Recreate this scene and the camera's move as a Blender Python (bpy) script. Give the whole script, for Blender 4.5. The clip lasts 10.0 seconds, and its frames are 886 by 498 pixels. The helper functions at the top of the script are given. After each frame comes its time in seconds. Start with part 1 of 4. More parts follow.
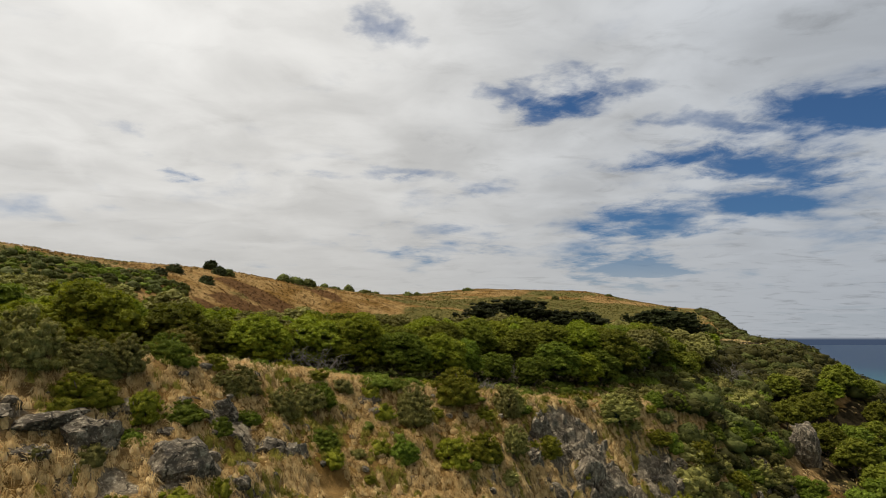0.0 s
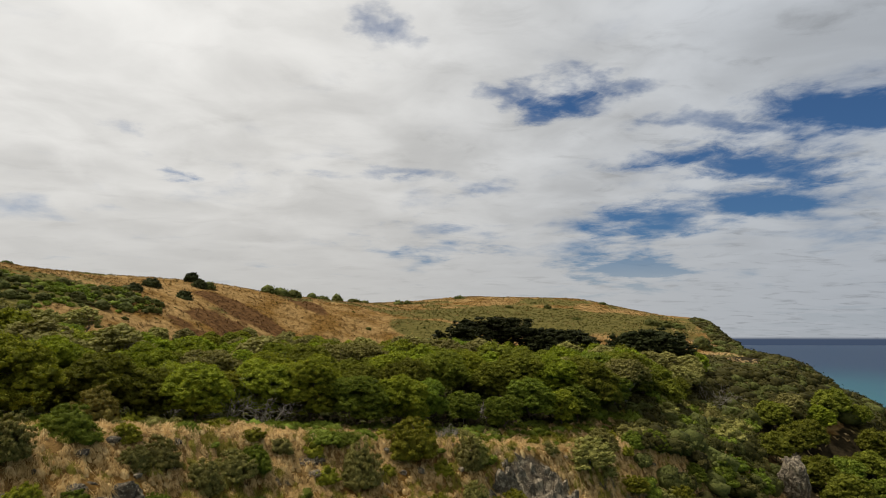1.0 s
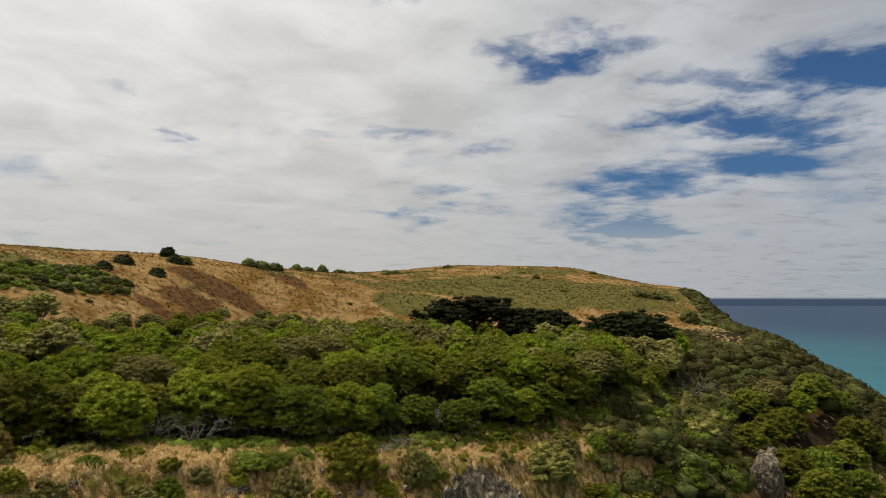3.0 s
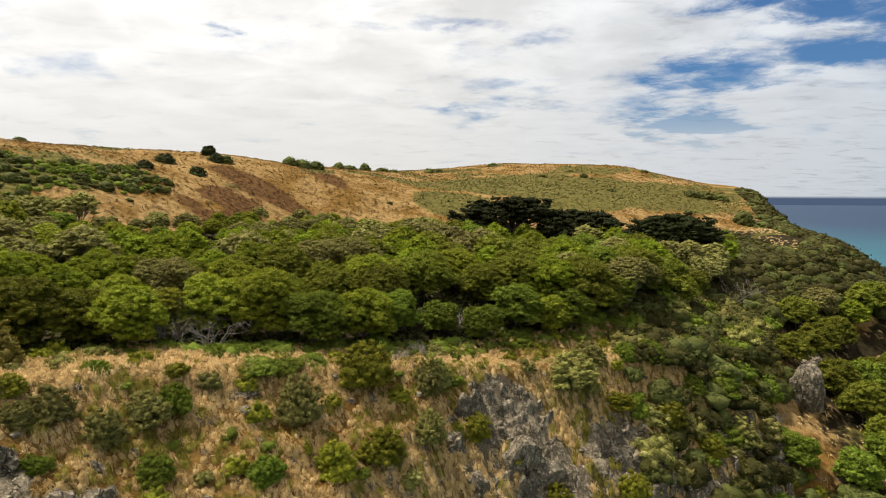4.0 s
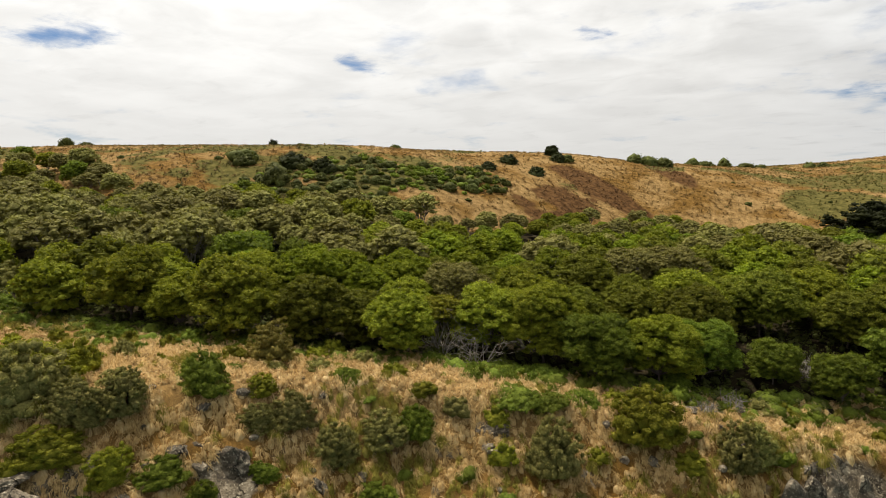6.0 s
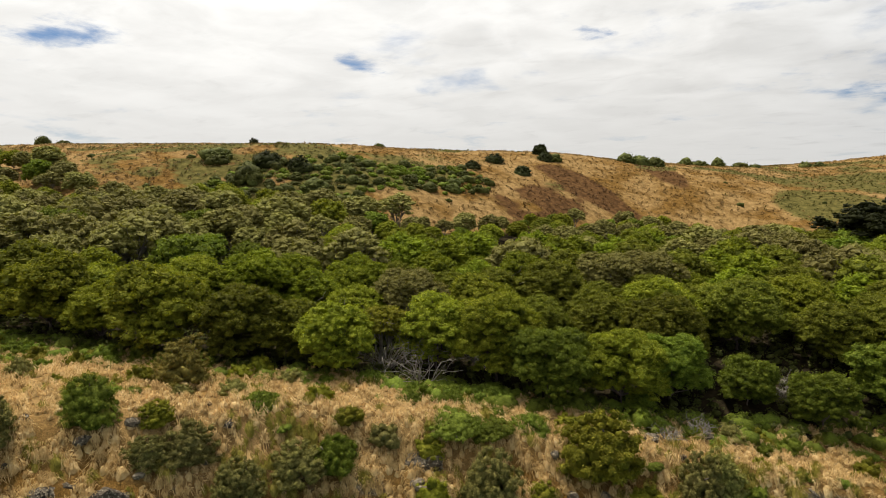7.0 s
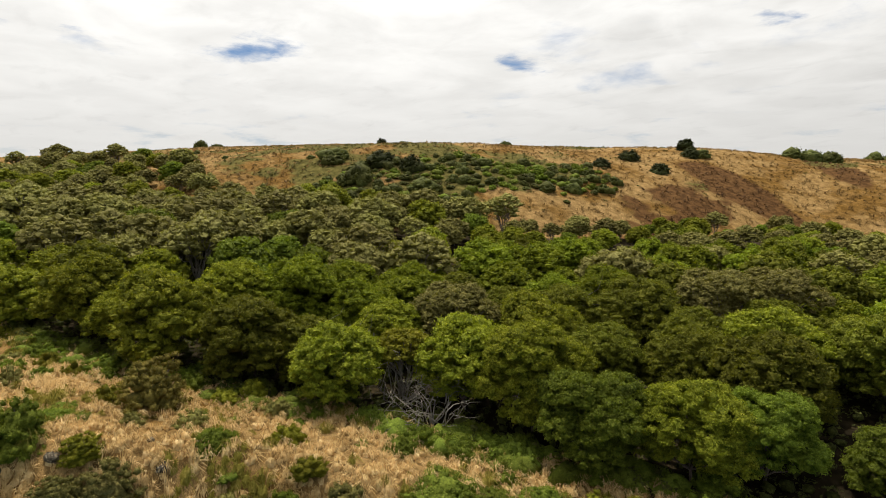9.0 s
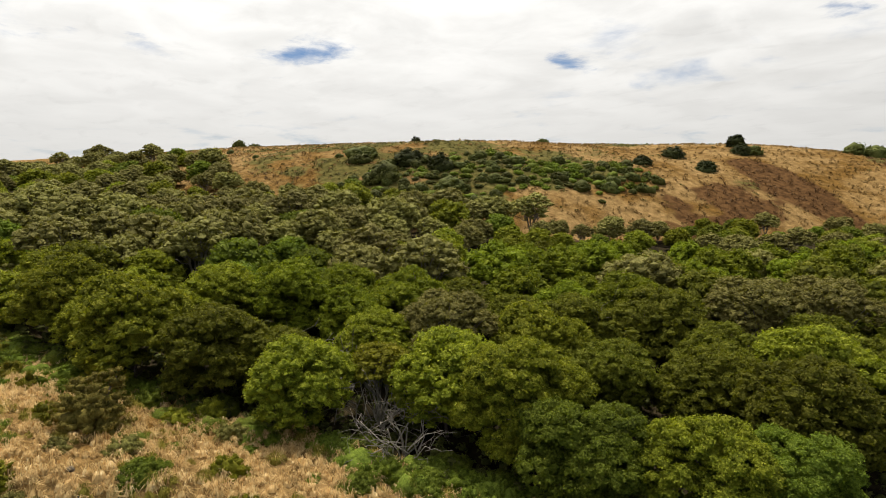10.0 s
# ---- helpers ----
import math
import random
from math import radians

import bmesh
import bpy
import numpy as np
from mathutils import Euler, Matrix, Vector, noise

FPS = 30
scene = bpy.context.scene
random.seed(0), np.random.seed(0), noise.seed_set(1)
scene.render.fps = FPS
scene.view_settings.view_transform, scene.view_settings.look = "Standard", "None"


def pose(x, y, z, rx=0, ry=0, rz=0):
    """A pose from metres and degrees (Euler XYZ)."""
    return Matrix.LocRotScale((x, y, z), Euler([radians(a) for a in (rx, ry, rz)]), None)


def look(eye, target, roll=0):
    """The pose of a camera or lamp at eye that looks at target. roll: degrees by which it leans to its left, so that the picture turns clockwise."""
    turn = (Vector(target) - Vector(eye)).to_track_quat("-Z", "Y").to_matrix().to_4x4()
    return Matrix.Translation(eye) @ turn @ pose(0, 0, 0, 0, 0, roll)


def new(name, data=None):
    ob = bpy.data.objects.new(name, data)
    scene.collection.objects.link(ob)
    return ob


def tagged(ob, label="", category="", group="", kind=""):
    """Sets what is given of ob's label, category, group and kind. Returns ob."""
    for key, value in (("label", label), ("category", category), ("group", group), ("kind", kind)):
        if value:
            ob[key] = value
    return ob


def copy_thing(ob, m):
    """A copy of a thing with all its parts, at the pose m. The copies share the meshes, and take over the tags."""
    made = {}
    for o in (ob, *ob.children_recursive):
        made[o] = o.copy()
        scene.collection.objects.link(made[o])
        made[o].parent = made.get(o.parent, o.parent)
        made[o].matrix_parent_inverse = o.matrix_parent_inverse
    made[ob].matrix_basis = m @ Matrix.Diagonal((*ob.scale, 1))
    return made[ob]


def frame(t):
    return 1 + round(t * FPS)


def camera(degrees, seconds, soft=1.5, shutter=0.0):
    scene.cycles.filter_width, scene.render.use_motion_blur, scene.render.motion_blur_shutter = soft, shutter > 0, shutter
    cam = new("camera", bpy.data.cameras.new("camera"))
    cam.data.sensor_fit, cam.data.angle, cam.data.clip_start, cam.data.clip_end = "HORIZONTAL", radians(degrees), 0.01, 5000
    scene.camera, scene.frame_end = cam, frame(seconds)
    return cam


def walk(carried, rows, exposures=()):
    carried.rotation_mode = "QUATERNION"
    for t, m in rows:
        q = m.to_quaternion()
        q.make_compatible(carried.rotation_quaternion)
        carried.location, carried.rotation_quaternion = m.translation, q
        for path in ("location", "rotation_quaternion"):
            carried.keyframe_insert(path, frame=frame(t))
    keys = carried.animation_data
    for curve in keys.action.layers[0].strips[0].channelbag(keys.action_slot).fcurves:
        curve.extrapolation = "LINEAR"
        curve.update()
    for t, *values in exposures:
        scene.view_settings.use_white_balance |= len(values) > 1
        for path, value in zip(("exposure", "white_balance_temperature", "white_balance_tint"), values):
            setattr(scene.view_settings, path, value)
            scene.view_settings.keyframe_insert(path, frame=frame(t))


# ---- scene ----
cam = camera(70.8, 10.0, soft=0.9)
METRES, EYE, TILT, LEAN, TURN = 50.0, 60.0, 8.05, 0.0, 0.0
ROWS = [
    (0.0, 0.0, 0.0, 0.0, 0.0, 0.0, -0.0),
    (0.5, 0.0385, 0.0428, 0.0322, -0.04, -0.03, 0.01),
    (1.0, 0.0719, 0.0798, 0.0677, -0.05, -0.03, -0.03),
    (1.5, 0.093, 0.1028, 0.1029, -0.11, 3.37, -0.01),
    (2.0, 0.1095, 0.1179, 0.1208, -0.19, 6.29, 0.04),
    (2.5, 0.1292, 0.1366, 0.1327, -0.2, 2.49, -0.01),
    (2.7, 0.14, 0.148, 0.1345, -0.2, 0.25, 0),
    (3.8, 0.206, 0.209, 0.138, 0.17, -12.4, 0.0),
    (4.0, 0.2118, 0.2282, 0.1382, 4.43, -13.0, 0.42),
    (4.2, 0.222, 0.2455, 0.1375, 13.4, -12.75, 1.6),
    (4.5, 0.2357, 0.2724, 0.136, 28.74, -12.16, 3.8),
    (4.7, 0.2415, 0.291, 0.1345, 33.6, -11.8, 4.45),
    (5.0, 0.2467, 0.3194, 0.1314, 36.45, -11.6, 4.8),
    (5.5, 0.2523, 0.369, 0.1245, 36.46, -11.64, 4.75),
    (7.0, 0.2684, 0.532, 0.104, 36.43, -11.72, 4.65),
    (7.5, 0.2763, 0.5875, 0.0984, 36.5, -11.68, 4.59),
    (8.0, 0.2819, 0.6379, 0.0902, 37.08, -11.64, 4.65),
    (8.5, 0.2859, 0.6911, 0.0825, 38.77, -11.55, 4.79),
    (8.7, 0.2845, 0.713, 0.08, 42.9, -11.2, 5.2),
    (9.0, 0.2806, 0.7469, 0.0762, 50.74, -10.4, 6.03),
    (9.5, 0.2687, 0.8001, 0.0682, 54.82, -9.92, 6.46),
    (10.0, 0.256, 0.8529, 0.0591, 55.22, -9.92, 6.46),
]
walk(cam, [(t, pose(0, 0, EYE, TILT, LEAN, TURN) @ pose(METRES * x, METRES * y, METRES * z, 90 + pitch, roll, yaw)) for t, x, y, z, yaw, pitch, roll in ROWS],
     [(0.0, -0.08), (1.2, -0.1), (2.0, -0.37), (2.7, -0.3), (3.8, 0.5), (4.6, 0.38), (10.0, 0.3)])

# ---- sky, sun ----
SUN_SIDE, SUN_UP = -72.0, 66.0   # degrees clockwise from +y, degrees above the horizon


def sun_way():
    a, e = radians(SUN_SIDE), radians(SUN_UP)
    return Vector((math.sin(a) * math.cos(e), math.cos(a) * math.cos(e), math.sin(e)))


sun = new("sun", bpy.data.lights.new("sun", "SUN"))
sun.data.energy, sun.data.angle, sun.data.color = 5.0, radians(0.8), (1.0, 0.94, 0.84)
sun.matrix_basis = look((0, 0, 200), Vector((0, 0, 200)) - sun_way())


class Nodes:
    """A short way to write node trees."""

    def __init__(self, tree):
        self.tree = tree
        tree.nodes.clear()

    def add(self, kind, **inputs):
        node = self.tree.nodes.new(kind)
        for key, value in inputs.items():
            socket = node.inputs[int(key[1:])] if key[0] == "i" and key[1:].isdigit() else node.inputs[key.replace("_", " ")]
            if isinstance(value, bpy.types.NodeSocket):
                self.tree.links.new(value, socket)
            else:
                socket.default_value = value
        return node

    def math(self, op, a, b=0.0, clamp=False):
        node = self.add("ShaderNodeMath", i0=a, i1=b)
        node.operation, node.use_clamp = op, clamp
        return node.outputs[0]

    def noise(self, vector, scale, detail=4.0, rough=0.55, distortion=0.0):
        return self.add("ShaderNodeTexNoise", Vector=vector, Scale=scale, Detail=detail, Roughness=rough, Distortion=distortion).outputs[0]

    def ramp(self, value, lo, hi):
        node = self.add("ShaderNodeMapRange", i0=value, i1=lo, i2=hi)
        node.interpolation_type = "SMOOTHSTEP"
        return node.outputs[0]

    def mix(self, f, a, b, blend="MIX"):
        node = self.tree.nodes.new("ShaderNodeMix")
        node.data_type, node.blend_type = "RGBA", blend
        for socket, value in ((node.inputs[0], f), (node.inputs[6], a), (node.inputs[7], b)):
            if isinstance(value, bpy.types.NodeSocket):
                self.tree.links.new(value, socket)
            else:
                socket.default_value = (*value, 1.0) if isinstance(value, tuple) and len(value) == 3 else value
        return node.outputs[2]


# breaks in the cloud layer, on a plane overhead: middle and half-widths
BREAKS = [(0.38, 1.96, 0.10, 0.06, 0.34), (0.54, 1.84, 0.12, 0.06, 0.30), (0.2, 1.95, 0.08, 0.05, 0.26), (1.25, 2.43, 0.30, 0.13, 0.40), (1.40, 1.95, 0.28, 0.10, 0.34),
          (1.15, 3.3, 0.2, 0.30, 0.32), (-0.15, 1.5, 0.05, 0.08, 0.24), (-1.12, 2.12, 0.06, 0.12, 0.2), (-1.11, 2.58, 0.07, 0.06, 0.22), (-0.2, 2.61, 0.3, 0.06, 0.22), (0.2, 2.78, 0.12, 0.1, 0.2),
          (0.0, 3.95, 0.25, 0.2, 0.24), (1.3, 4.4, 0.3, 0.4, 0.3), (-2.92, 1.2, 0.2, 0.16, 0.30), (-3.15, 0.5, 0.09, 0.3, 0.22), (-2.23, 2.28, 0.10, 0.13, 0.26), (-1.13, 2.53, 0.05, 0.05, 0.2),
          (-0.1, 3.55, 0.3, 0.18, 0.24), (0.95, 2.1, 0.16, 0.06, 0.26),
          (0.42, 1.12, 0.12, 0.05, 0.28), (0.78, 1.1, 0.14, 0.06, 0.32), (1.02, 1.2, 0.12, 0.07, 0.3), (1.5, 2.95, 0.22, 0.16, 0.32)]


def make_world():
    world = bpy.data.worlds.new("sky")
    scene.world = world
    world.use_nodes = True
    n = Nodes(world.node_tree)
    way = n.add("ShaderNodeTexCoord").outputs["Generated"]
    x, y, z = n.add("ShaderNodeSeparateXYZ", i0=way).outputs
    up = n.math("ADD", n.math("MAXIMUM", z, 0.0), 0.11)
    u, v = n.math("DIVIDE", x, up), n.math("DIVIDE", y, up)
    flat = n.add("ShaderNodeCombineXYZ", i0=u, i1=v, i2=0.0).outputs[0]
    air = n.add("ShaderNodeTexSky")
    air.sky_type, air.sun_disc, air.altitude, air.ozone_density = "NISHITA", False, 60.0, 3.0
    air.sun_elevation, air.sun_rotation = radians(SUN_UP), radians(SUN_SIDE)
    sky = air.outputs[0]
    blue = n.mix(1.0, sky, (0.036, 0.056, 0.076), "MULTIPLY")
    broad = n.noise(flat, 0.55, 2.0, 0.5, 0.3)
    fine = n.noise(flat, 1.9, 7.0, 0.56, 0.25)
    # cover thins towards the east
    east = n.ramp(n.math("ADD", n.math("MULTIPLY", x, 0.8), n.math("MULTIPLY", y, 0.15)), -0.1, 0.75)
    field = n.math("ADD", n.math("MULTIPLY", broad, 0.55), n.math("MULTIPLY", fine, 0.9))
    ragged = n.math("MULTIPLY", n.math("SUBTRACT", n.noise(flat, 5.5, 6.0, 0.65, 0.4), 0.5), 3.0)
    open_sky = 0.0
    drift = n.add("ShaderNodeTexNoise", Vector=flat, Scale=2.6, Detail=5.0, Roughness=0.6).outputs["Color"]
    du, dv, _ = n.add("ShaderNodeSeparateColor", Color=drift).outputs
    bent_u = n.math("ADD", u, n.math("MULTIPLY", n.math("SUBTRACT", du, 0.5), 0.55))
    bent_v = n.math("ADD", v, n.math("MULTIPLY", n.math("SUBTRACT", dv, 0.5), 0.55))
    for cu, cv, ru, rv, depth in BREAKS:
        across = n.math("DIVIDE", n.math("SUBTRACT", bent_u, cu), ru)
        along_it = n.math("DIVIDE", n.math("SUBTRACT", bent_v, cv), rv)
        far = n.math("SQRT", n.math("ADD", n.math("MULTIPLY", across, across), n.math("MULTIPLY", along_it, along_it)))
        open_sky = n.math("MAXIMUM", open_sky, n.math("MULTIPLY", n.ramp(n.math("ADD", far, ragged), 2.4, 0.0), depth))
    cover = n.math("SUBTRACT", n.math("SUBTRACT", n.math("ADD", field, 0.14), n.math("MULTIPLY", east, 0.07)), open_sky)
    cloud = n.ramp(cover, 0.44, 0.80)
    # brighter towards the sun behind the cloud, greyer low down in the east
    sw = sun_way()
    product = n.add("ShaderNodeVectorMath", i0=way, i1=(sw.x, sw.y, sw.z))
    product.operation = "DOT_PRODUCT"
    dot = product.outputs["Value"]
    glow = n.ramp(dot, 0.25, 1.0)
    body = n.ramp(n.noise(flat, 2.3, 6.0, 0.52, 0.35), 0.25, 0.75)
    tone = n.math("ADD", n.math("ADD", 0.73, n.math("MULTIPLY", glow, 0.40)), n.math("MULTIPLY", n.math("ADD", 0.15, n.math("MULTIPLY", n.math("SUBTRACT", body, 0.5), n.ramp(z, 0.0, 0.3))), 0.26))
    cells = n.ramp(n.noise(n.add("ShaderNodeMapping", Vector=flat, Scale=(1.0, 1.6, 1.0)).outputs[0], 3.4, 6.0, 0.6, 0.5), 0.52, 0.74)
    tone = n.math("MULTIPLY", tone, n.math("SUBTRACT", 1.03, n.math("MULTIPLY", cells, n.math("ADD", 0.07, n.math("MULTIPLY", east, 0.25)))))
    low = n.ramp(z, 0.0, 0.28)
    tone = n.math("MULTIPLY", tone, n.math("ADD", 0.86, n.math("MULTIPLY", low, 0.14)))
    grey = n.add("ShaderNodeCombineColor", i0=tone, i1=tone, i2=tone).outputs[0]
    grey = n.mix(1.0, grey, n.mix(east, (1.0, 0.985, 0.95), (0.70, 0.76, 0.84)), "MULTIPLY")
    veil = n.math("MAXIMUM", cloud, n.math("SUBTRACT", 0.92, n.math("MULTIPLY", n.ramp(z, 0.015, 0.17), 0.92)))
    colour = n.mix(veil, blue, grey)
    colour = n.mix(n.ramp(z, -0.004, 0.001), (0.068, 0.098, 0.163), colour)
    back = n.add("ShaderNodeBackground", Color=colour, Strength=0.83).outputs[0]
    n.add("ShaderNodeOutputWorld", Surface=back)


make_world()


# ---- materials ----
def material(name):
    m = bpy.data.materials.new(name)
    m.use_nodes = True
    n = Nodes(m.node_tree)
    return m, n


def finish(n, colour, rough=0.8, bump=None, strength=0.4, distance=0.05, **more):
    kw = dict(Base_Color=colour, Roughness=rough, **more)
    if bump is not None:
        kw["Normal"] = n.add("ShaderNodeBump", Strength=strength, Distance=distance, Height=bump).outputs[0]
    bsdf = n.add("ShaderNodeBsdfPrincipled", **kw)
    n.add("ShaderNodeOutputMaterial", Surface=bsdf.outputs[0])


def leaf_material(name, dark, mid, light, rough=0.7, shine=0.06, through_light=0.32):
    """Foliage whose tone varies from leaf to leaf, clump to clump and plant to plant."""
    m, n = material(name)
    island = n.add("ShaderNodeNewGeometry").outputs["Random Per Island"]
    plant = n.add("ShaderNodeObjectInfo").outputs["Random"]
    place = n.add("ShaderNodeTexCoord").outputs["Object"]
    clump = n.noise(place, 1.3, 2.0)
    tone = n.math("ADD", n.math("MULTIPLY", island, 0.42), n.math("MULTIPLY", clump, 0.7))
    colour = n.mix(n.ramp(tone, 0.2, 0.65), dark, mid)
    colour = n.mix(n.ramp(tone, 0.6, 1.05), colour, light)
    value = n.math("ADD", 0.72, n.math("MULTIPLY", plant, 0.5))
    hue = n.math("ADD", 0.487, n.math("MULTIPLY", plant, 0.02))
    colour = n.add("ShaderNodeHueSaturation", Hue=hue, Value=value, Color=colour).outputs[0]
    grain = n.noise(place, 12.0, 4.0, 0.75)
    # grain also darkens the relief's hollows: shade between leaves put into the colour
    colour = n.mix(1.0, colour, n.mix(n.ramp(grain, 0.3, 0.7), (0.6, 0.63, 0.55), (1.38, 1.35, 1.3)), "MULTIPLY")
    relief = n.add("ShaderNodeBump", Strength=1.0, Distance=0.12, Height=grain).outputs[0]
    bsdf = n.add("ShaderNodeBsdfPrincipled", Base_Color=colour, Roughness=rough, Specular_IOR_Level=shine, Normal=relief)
    soft = n.add("ShaderNodeBsdfTranslucent", Color=n.mix(1.0, colour, (1.1, 1.15, 0.4), "MULTIPLY"))
    both = n.add("ShaderNodeMixShader", i0=through_light, i1=bsdf.outputs[0], i2=soft.outputs[0])
    n.add("ShaderNodeOutputMaterial", Surface=both.outputs[0])
    return m


def bark_material(name, dark, light):
    m, n = material(name)
    place = n.add("ShaderNodeTexCoord").outputs["Object"]
    stretched = n.add("ShaderNodeMapping", Vector=place, Scale=(6.0, 6.0, 1.5)).outputs[0]
    f = n.noise(stretched, 3.0, 5.0)
    finish(n, n.mix(n.ramp(f, 0.3, 0.7), dark, light), 0.85, f, 0.5, 0.02)
    return m


def stone_look(n, place):
    """Weathered stone: mottled greys and browns, pale lichen, dark upright fissures. Returns colour and height."""
    big = n.noise(place, 0.55, 5.0, 0.6)
    mid = n.noise(place, 2.2, 6.0, 0.65)
    fine = n.noise(place, 9.0, 5.0, 0.7)
    upright = n.add("ShaderNodeMapping", Vector=place, Rotation=(0.25, 0.2, 0.6), Scale=(1.0, 1.0, 0.32)).outputs[0]
    bent = n.add("ShaderNodeVectorMath", i0=upright, i1=n.add("ShaderNodeTexNoise", Vector=place, Scale=1.5, Detail=4.0).outputs["Color"]).outputs[0]
    cells = n.add("ShaderNodeTexVoronoi", Vector=bent, Scale=0.95)
    cells.feature = "DISTANCE_TO_EDGE"
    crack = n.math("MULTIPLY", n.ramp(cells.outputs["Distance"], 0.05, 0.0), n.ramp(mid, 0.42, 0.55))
    colour = n.mix(n.ramp(big, 0.35, 0.65), (0.062, 0.052, 0.039), (0.165, 0.142, 0.108))
    colour = n.mix(n.ramp(mid, 0.48, 0.70), colour, (0.29, 0.258, 0.2))
    colour = n.mix(n.ramp(fine, 0.56, 0.67), colour, (0.48, 0.45, 0.37))
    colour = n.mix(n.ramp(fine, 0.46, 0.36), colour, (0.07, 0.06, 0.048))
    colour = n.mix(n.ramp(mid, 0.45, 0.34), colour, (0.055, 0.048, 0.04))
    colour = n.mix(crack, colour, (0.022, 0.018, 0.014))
    colour = n.mix(1.0, colour, (1.08, 1.0, 0.87), "MULTIPLY")
    height = n.math("SUBTRACT", n.math("ADD", n.math("MULTIPLY", fine, 0.25), mid), n.math("MULTIPLY", crack, 0.5))
    return colour, height


def rock_material():
    m, n = material("lichened_rock")
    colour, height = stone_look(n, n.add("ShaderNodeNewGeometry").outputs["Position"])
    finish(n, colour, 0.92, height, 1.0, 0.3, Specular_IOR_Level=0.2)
    return m


def ground_material():
    """Dry earth and litter, straw, green ground cover, bracken and rock, laid out by the terrain's own cover weights."""
    m, n = material("headland_ground")
    place = n.add("ShaderNodeNewGeometry").outputs["Position"]
    big = n.noise(place, 0.12, 4.0)
    mid = n.noise(place, 0.9, 5.0, 0.6)
    fine = n.noise(place, 7.0, 5.0, 0.7)
    weights = []
    for w in ("rock", "straw", "bracken", "green"):
        node = n.add("ShaderNodeAttribute")
        node.attribute_name = w
        weights.append(node.outputs["Fac"])
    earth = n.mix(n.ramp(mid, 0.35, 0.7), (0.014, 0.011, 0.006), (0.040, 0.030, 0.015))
    straw = n.mix(n.ramp(mid, 0.3, 0.7), (0.15, 0.095, 0.037), (0.29, 0.192, 0.084))
    straw = n.mix(n.ramp(fine, 0.5, 0.75), straw, (0.12, 0.085, 0.035))
    straw = n.mix(n.ramp(n.noise(place, 0.09, 5.0, 0.65), 0.42, 0.62), straw, n.mix(1.0, straw, (0.58, 0.50, 0.32), "MULTIPLY"))
    grit = n.noise(place, 19.0, 5.0, 0.75)
    straw = n.mix(1.0, straw, n.mix(n.ramp(grit, 0.34, 0.66), (0.48, 0.44, 0.38), (1.65, 1.6, 1.5)), "MULTIPLY")
    brown = n.mix(n.ramp(mid, 0.35, 0.65), (0.052, 0.026, 0.010), (0.112, 0.058, 0.022))
    green = n.mix(n.ramp(mid, 0.35, 0.7), (0.058, 0.052, 0.014), (0.13, 0.108, 0.032))
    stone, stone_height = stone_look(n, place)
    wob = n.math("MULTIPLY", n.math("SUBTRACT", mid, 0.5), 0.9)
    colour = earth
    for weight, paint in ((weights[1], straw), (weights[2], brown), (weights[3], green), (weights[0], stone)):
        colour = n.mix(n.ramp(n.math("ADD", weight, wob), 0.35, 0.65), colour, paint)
    height = n.math("ADD", n.math("ADD", n.math("ADD", mid, n.math("MULTIPLY", fine, 0.35)), n.math("MULTIPLY", grit, 0.3)), n.math("MULTIPLY", stone_height, weights[0]))
    finish(n, colour, 1.0, height, 0.8, 0.25, Specular_IOR_Level=0.02)
    return m


def grass_material(name, root, mid, tip, patches=0.0):
    m, n = material(name)
    island = n.add("ShaderNodeNewGeometry").outputs["Random Per Island"]
    place = n.add("ShaderNodeNewGeometry").outputs["Position"]
    patch = n.ramp(n.noise(place, 2.1, 3.0), 0.3, 0.7)
    streak = n.noise(n.add("ShaderNodeMapping", Vector=place, Scale=(1.0, 1.0, 0.35)).outputs[0], 16.0, 4.0, 0.7)
    tone = n.math("ADD", n.math("ADD", n.math("MULTIPLY", island, 0.36), n.math("MULTIPLY", patch, 0.42)), n.math("MULTIPLY", n.math("SUBTRACT", streak, 0.42), 1.3))
    colour = n.mix(n.ramp(tone, 0.1, 0.55), root, mid)
    colour = n.mix(n.ramp(tone, 0.5, 1.05), colour, tip)
    if patches:
        wide = n.noise(place, 0.09, 5.0, 0.65)
        colour = n.mix(n.math("MULTIPLY", n.ramp(wide, 0.42, 0.62), patches), colour, n.mix(1.0, colour, (0.58, 0.50, 0.32), "MULTIPLY"))
    bsdf = n.add("ShaderNodeBsdfPrincipled", Base_Color=colour, Roughness=0.7, Specular_IOR_Level=0.08)
    soft = n.add("ShaderNodeBsdfTranslucent", Color=colour)
    both = n.add("ShaderNodeMixShader", i0=0.45, i1=bsdf.outputs[0], i2=soft.outputs[0])
    n.add("ShaderNodeOutputMaterial", Surface=both.outputs[0])
    return m


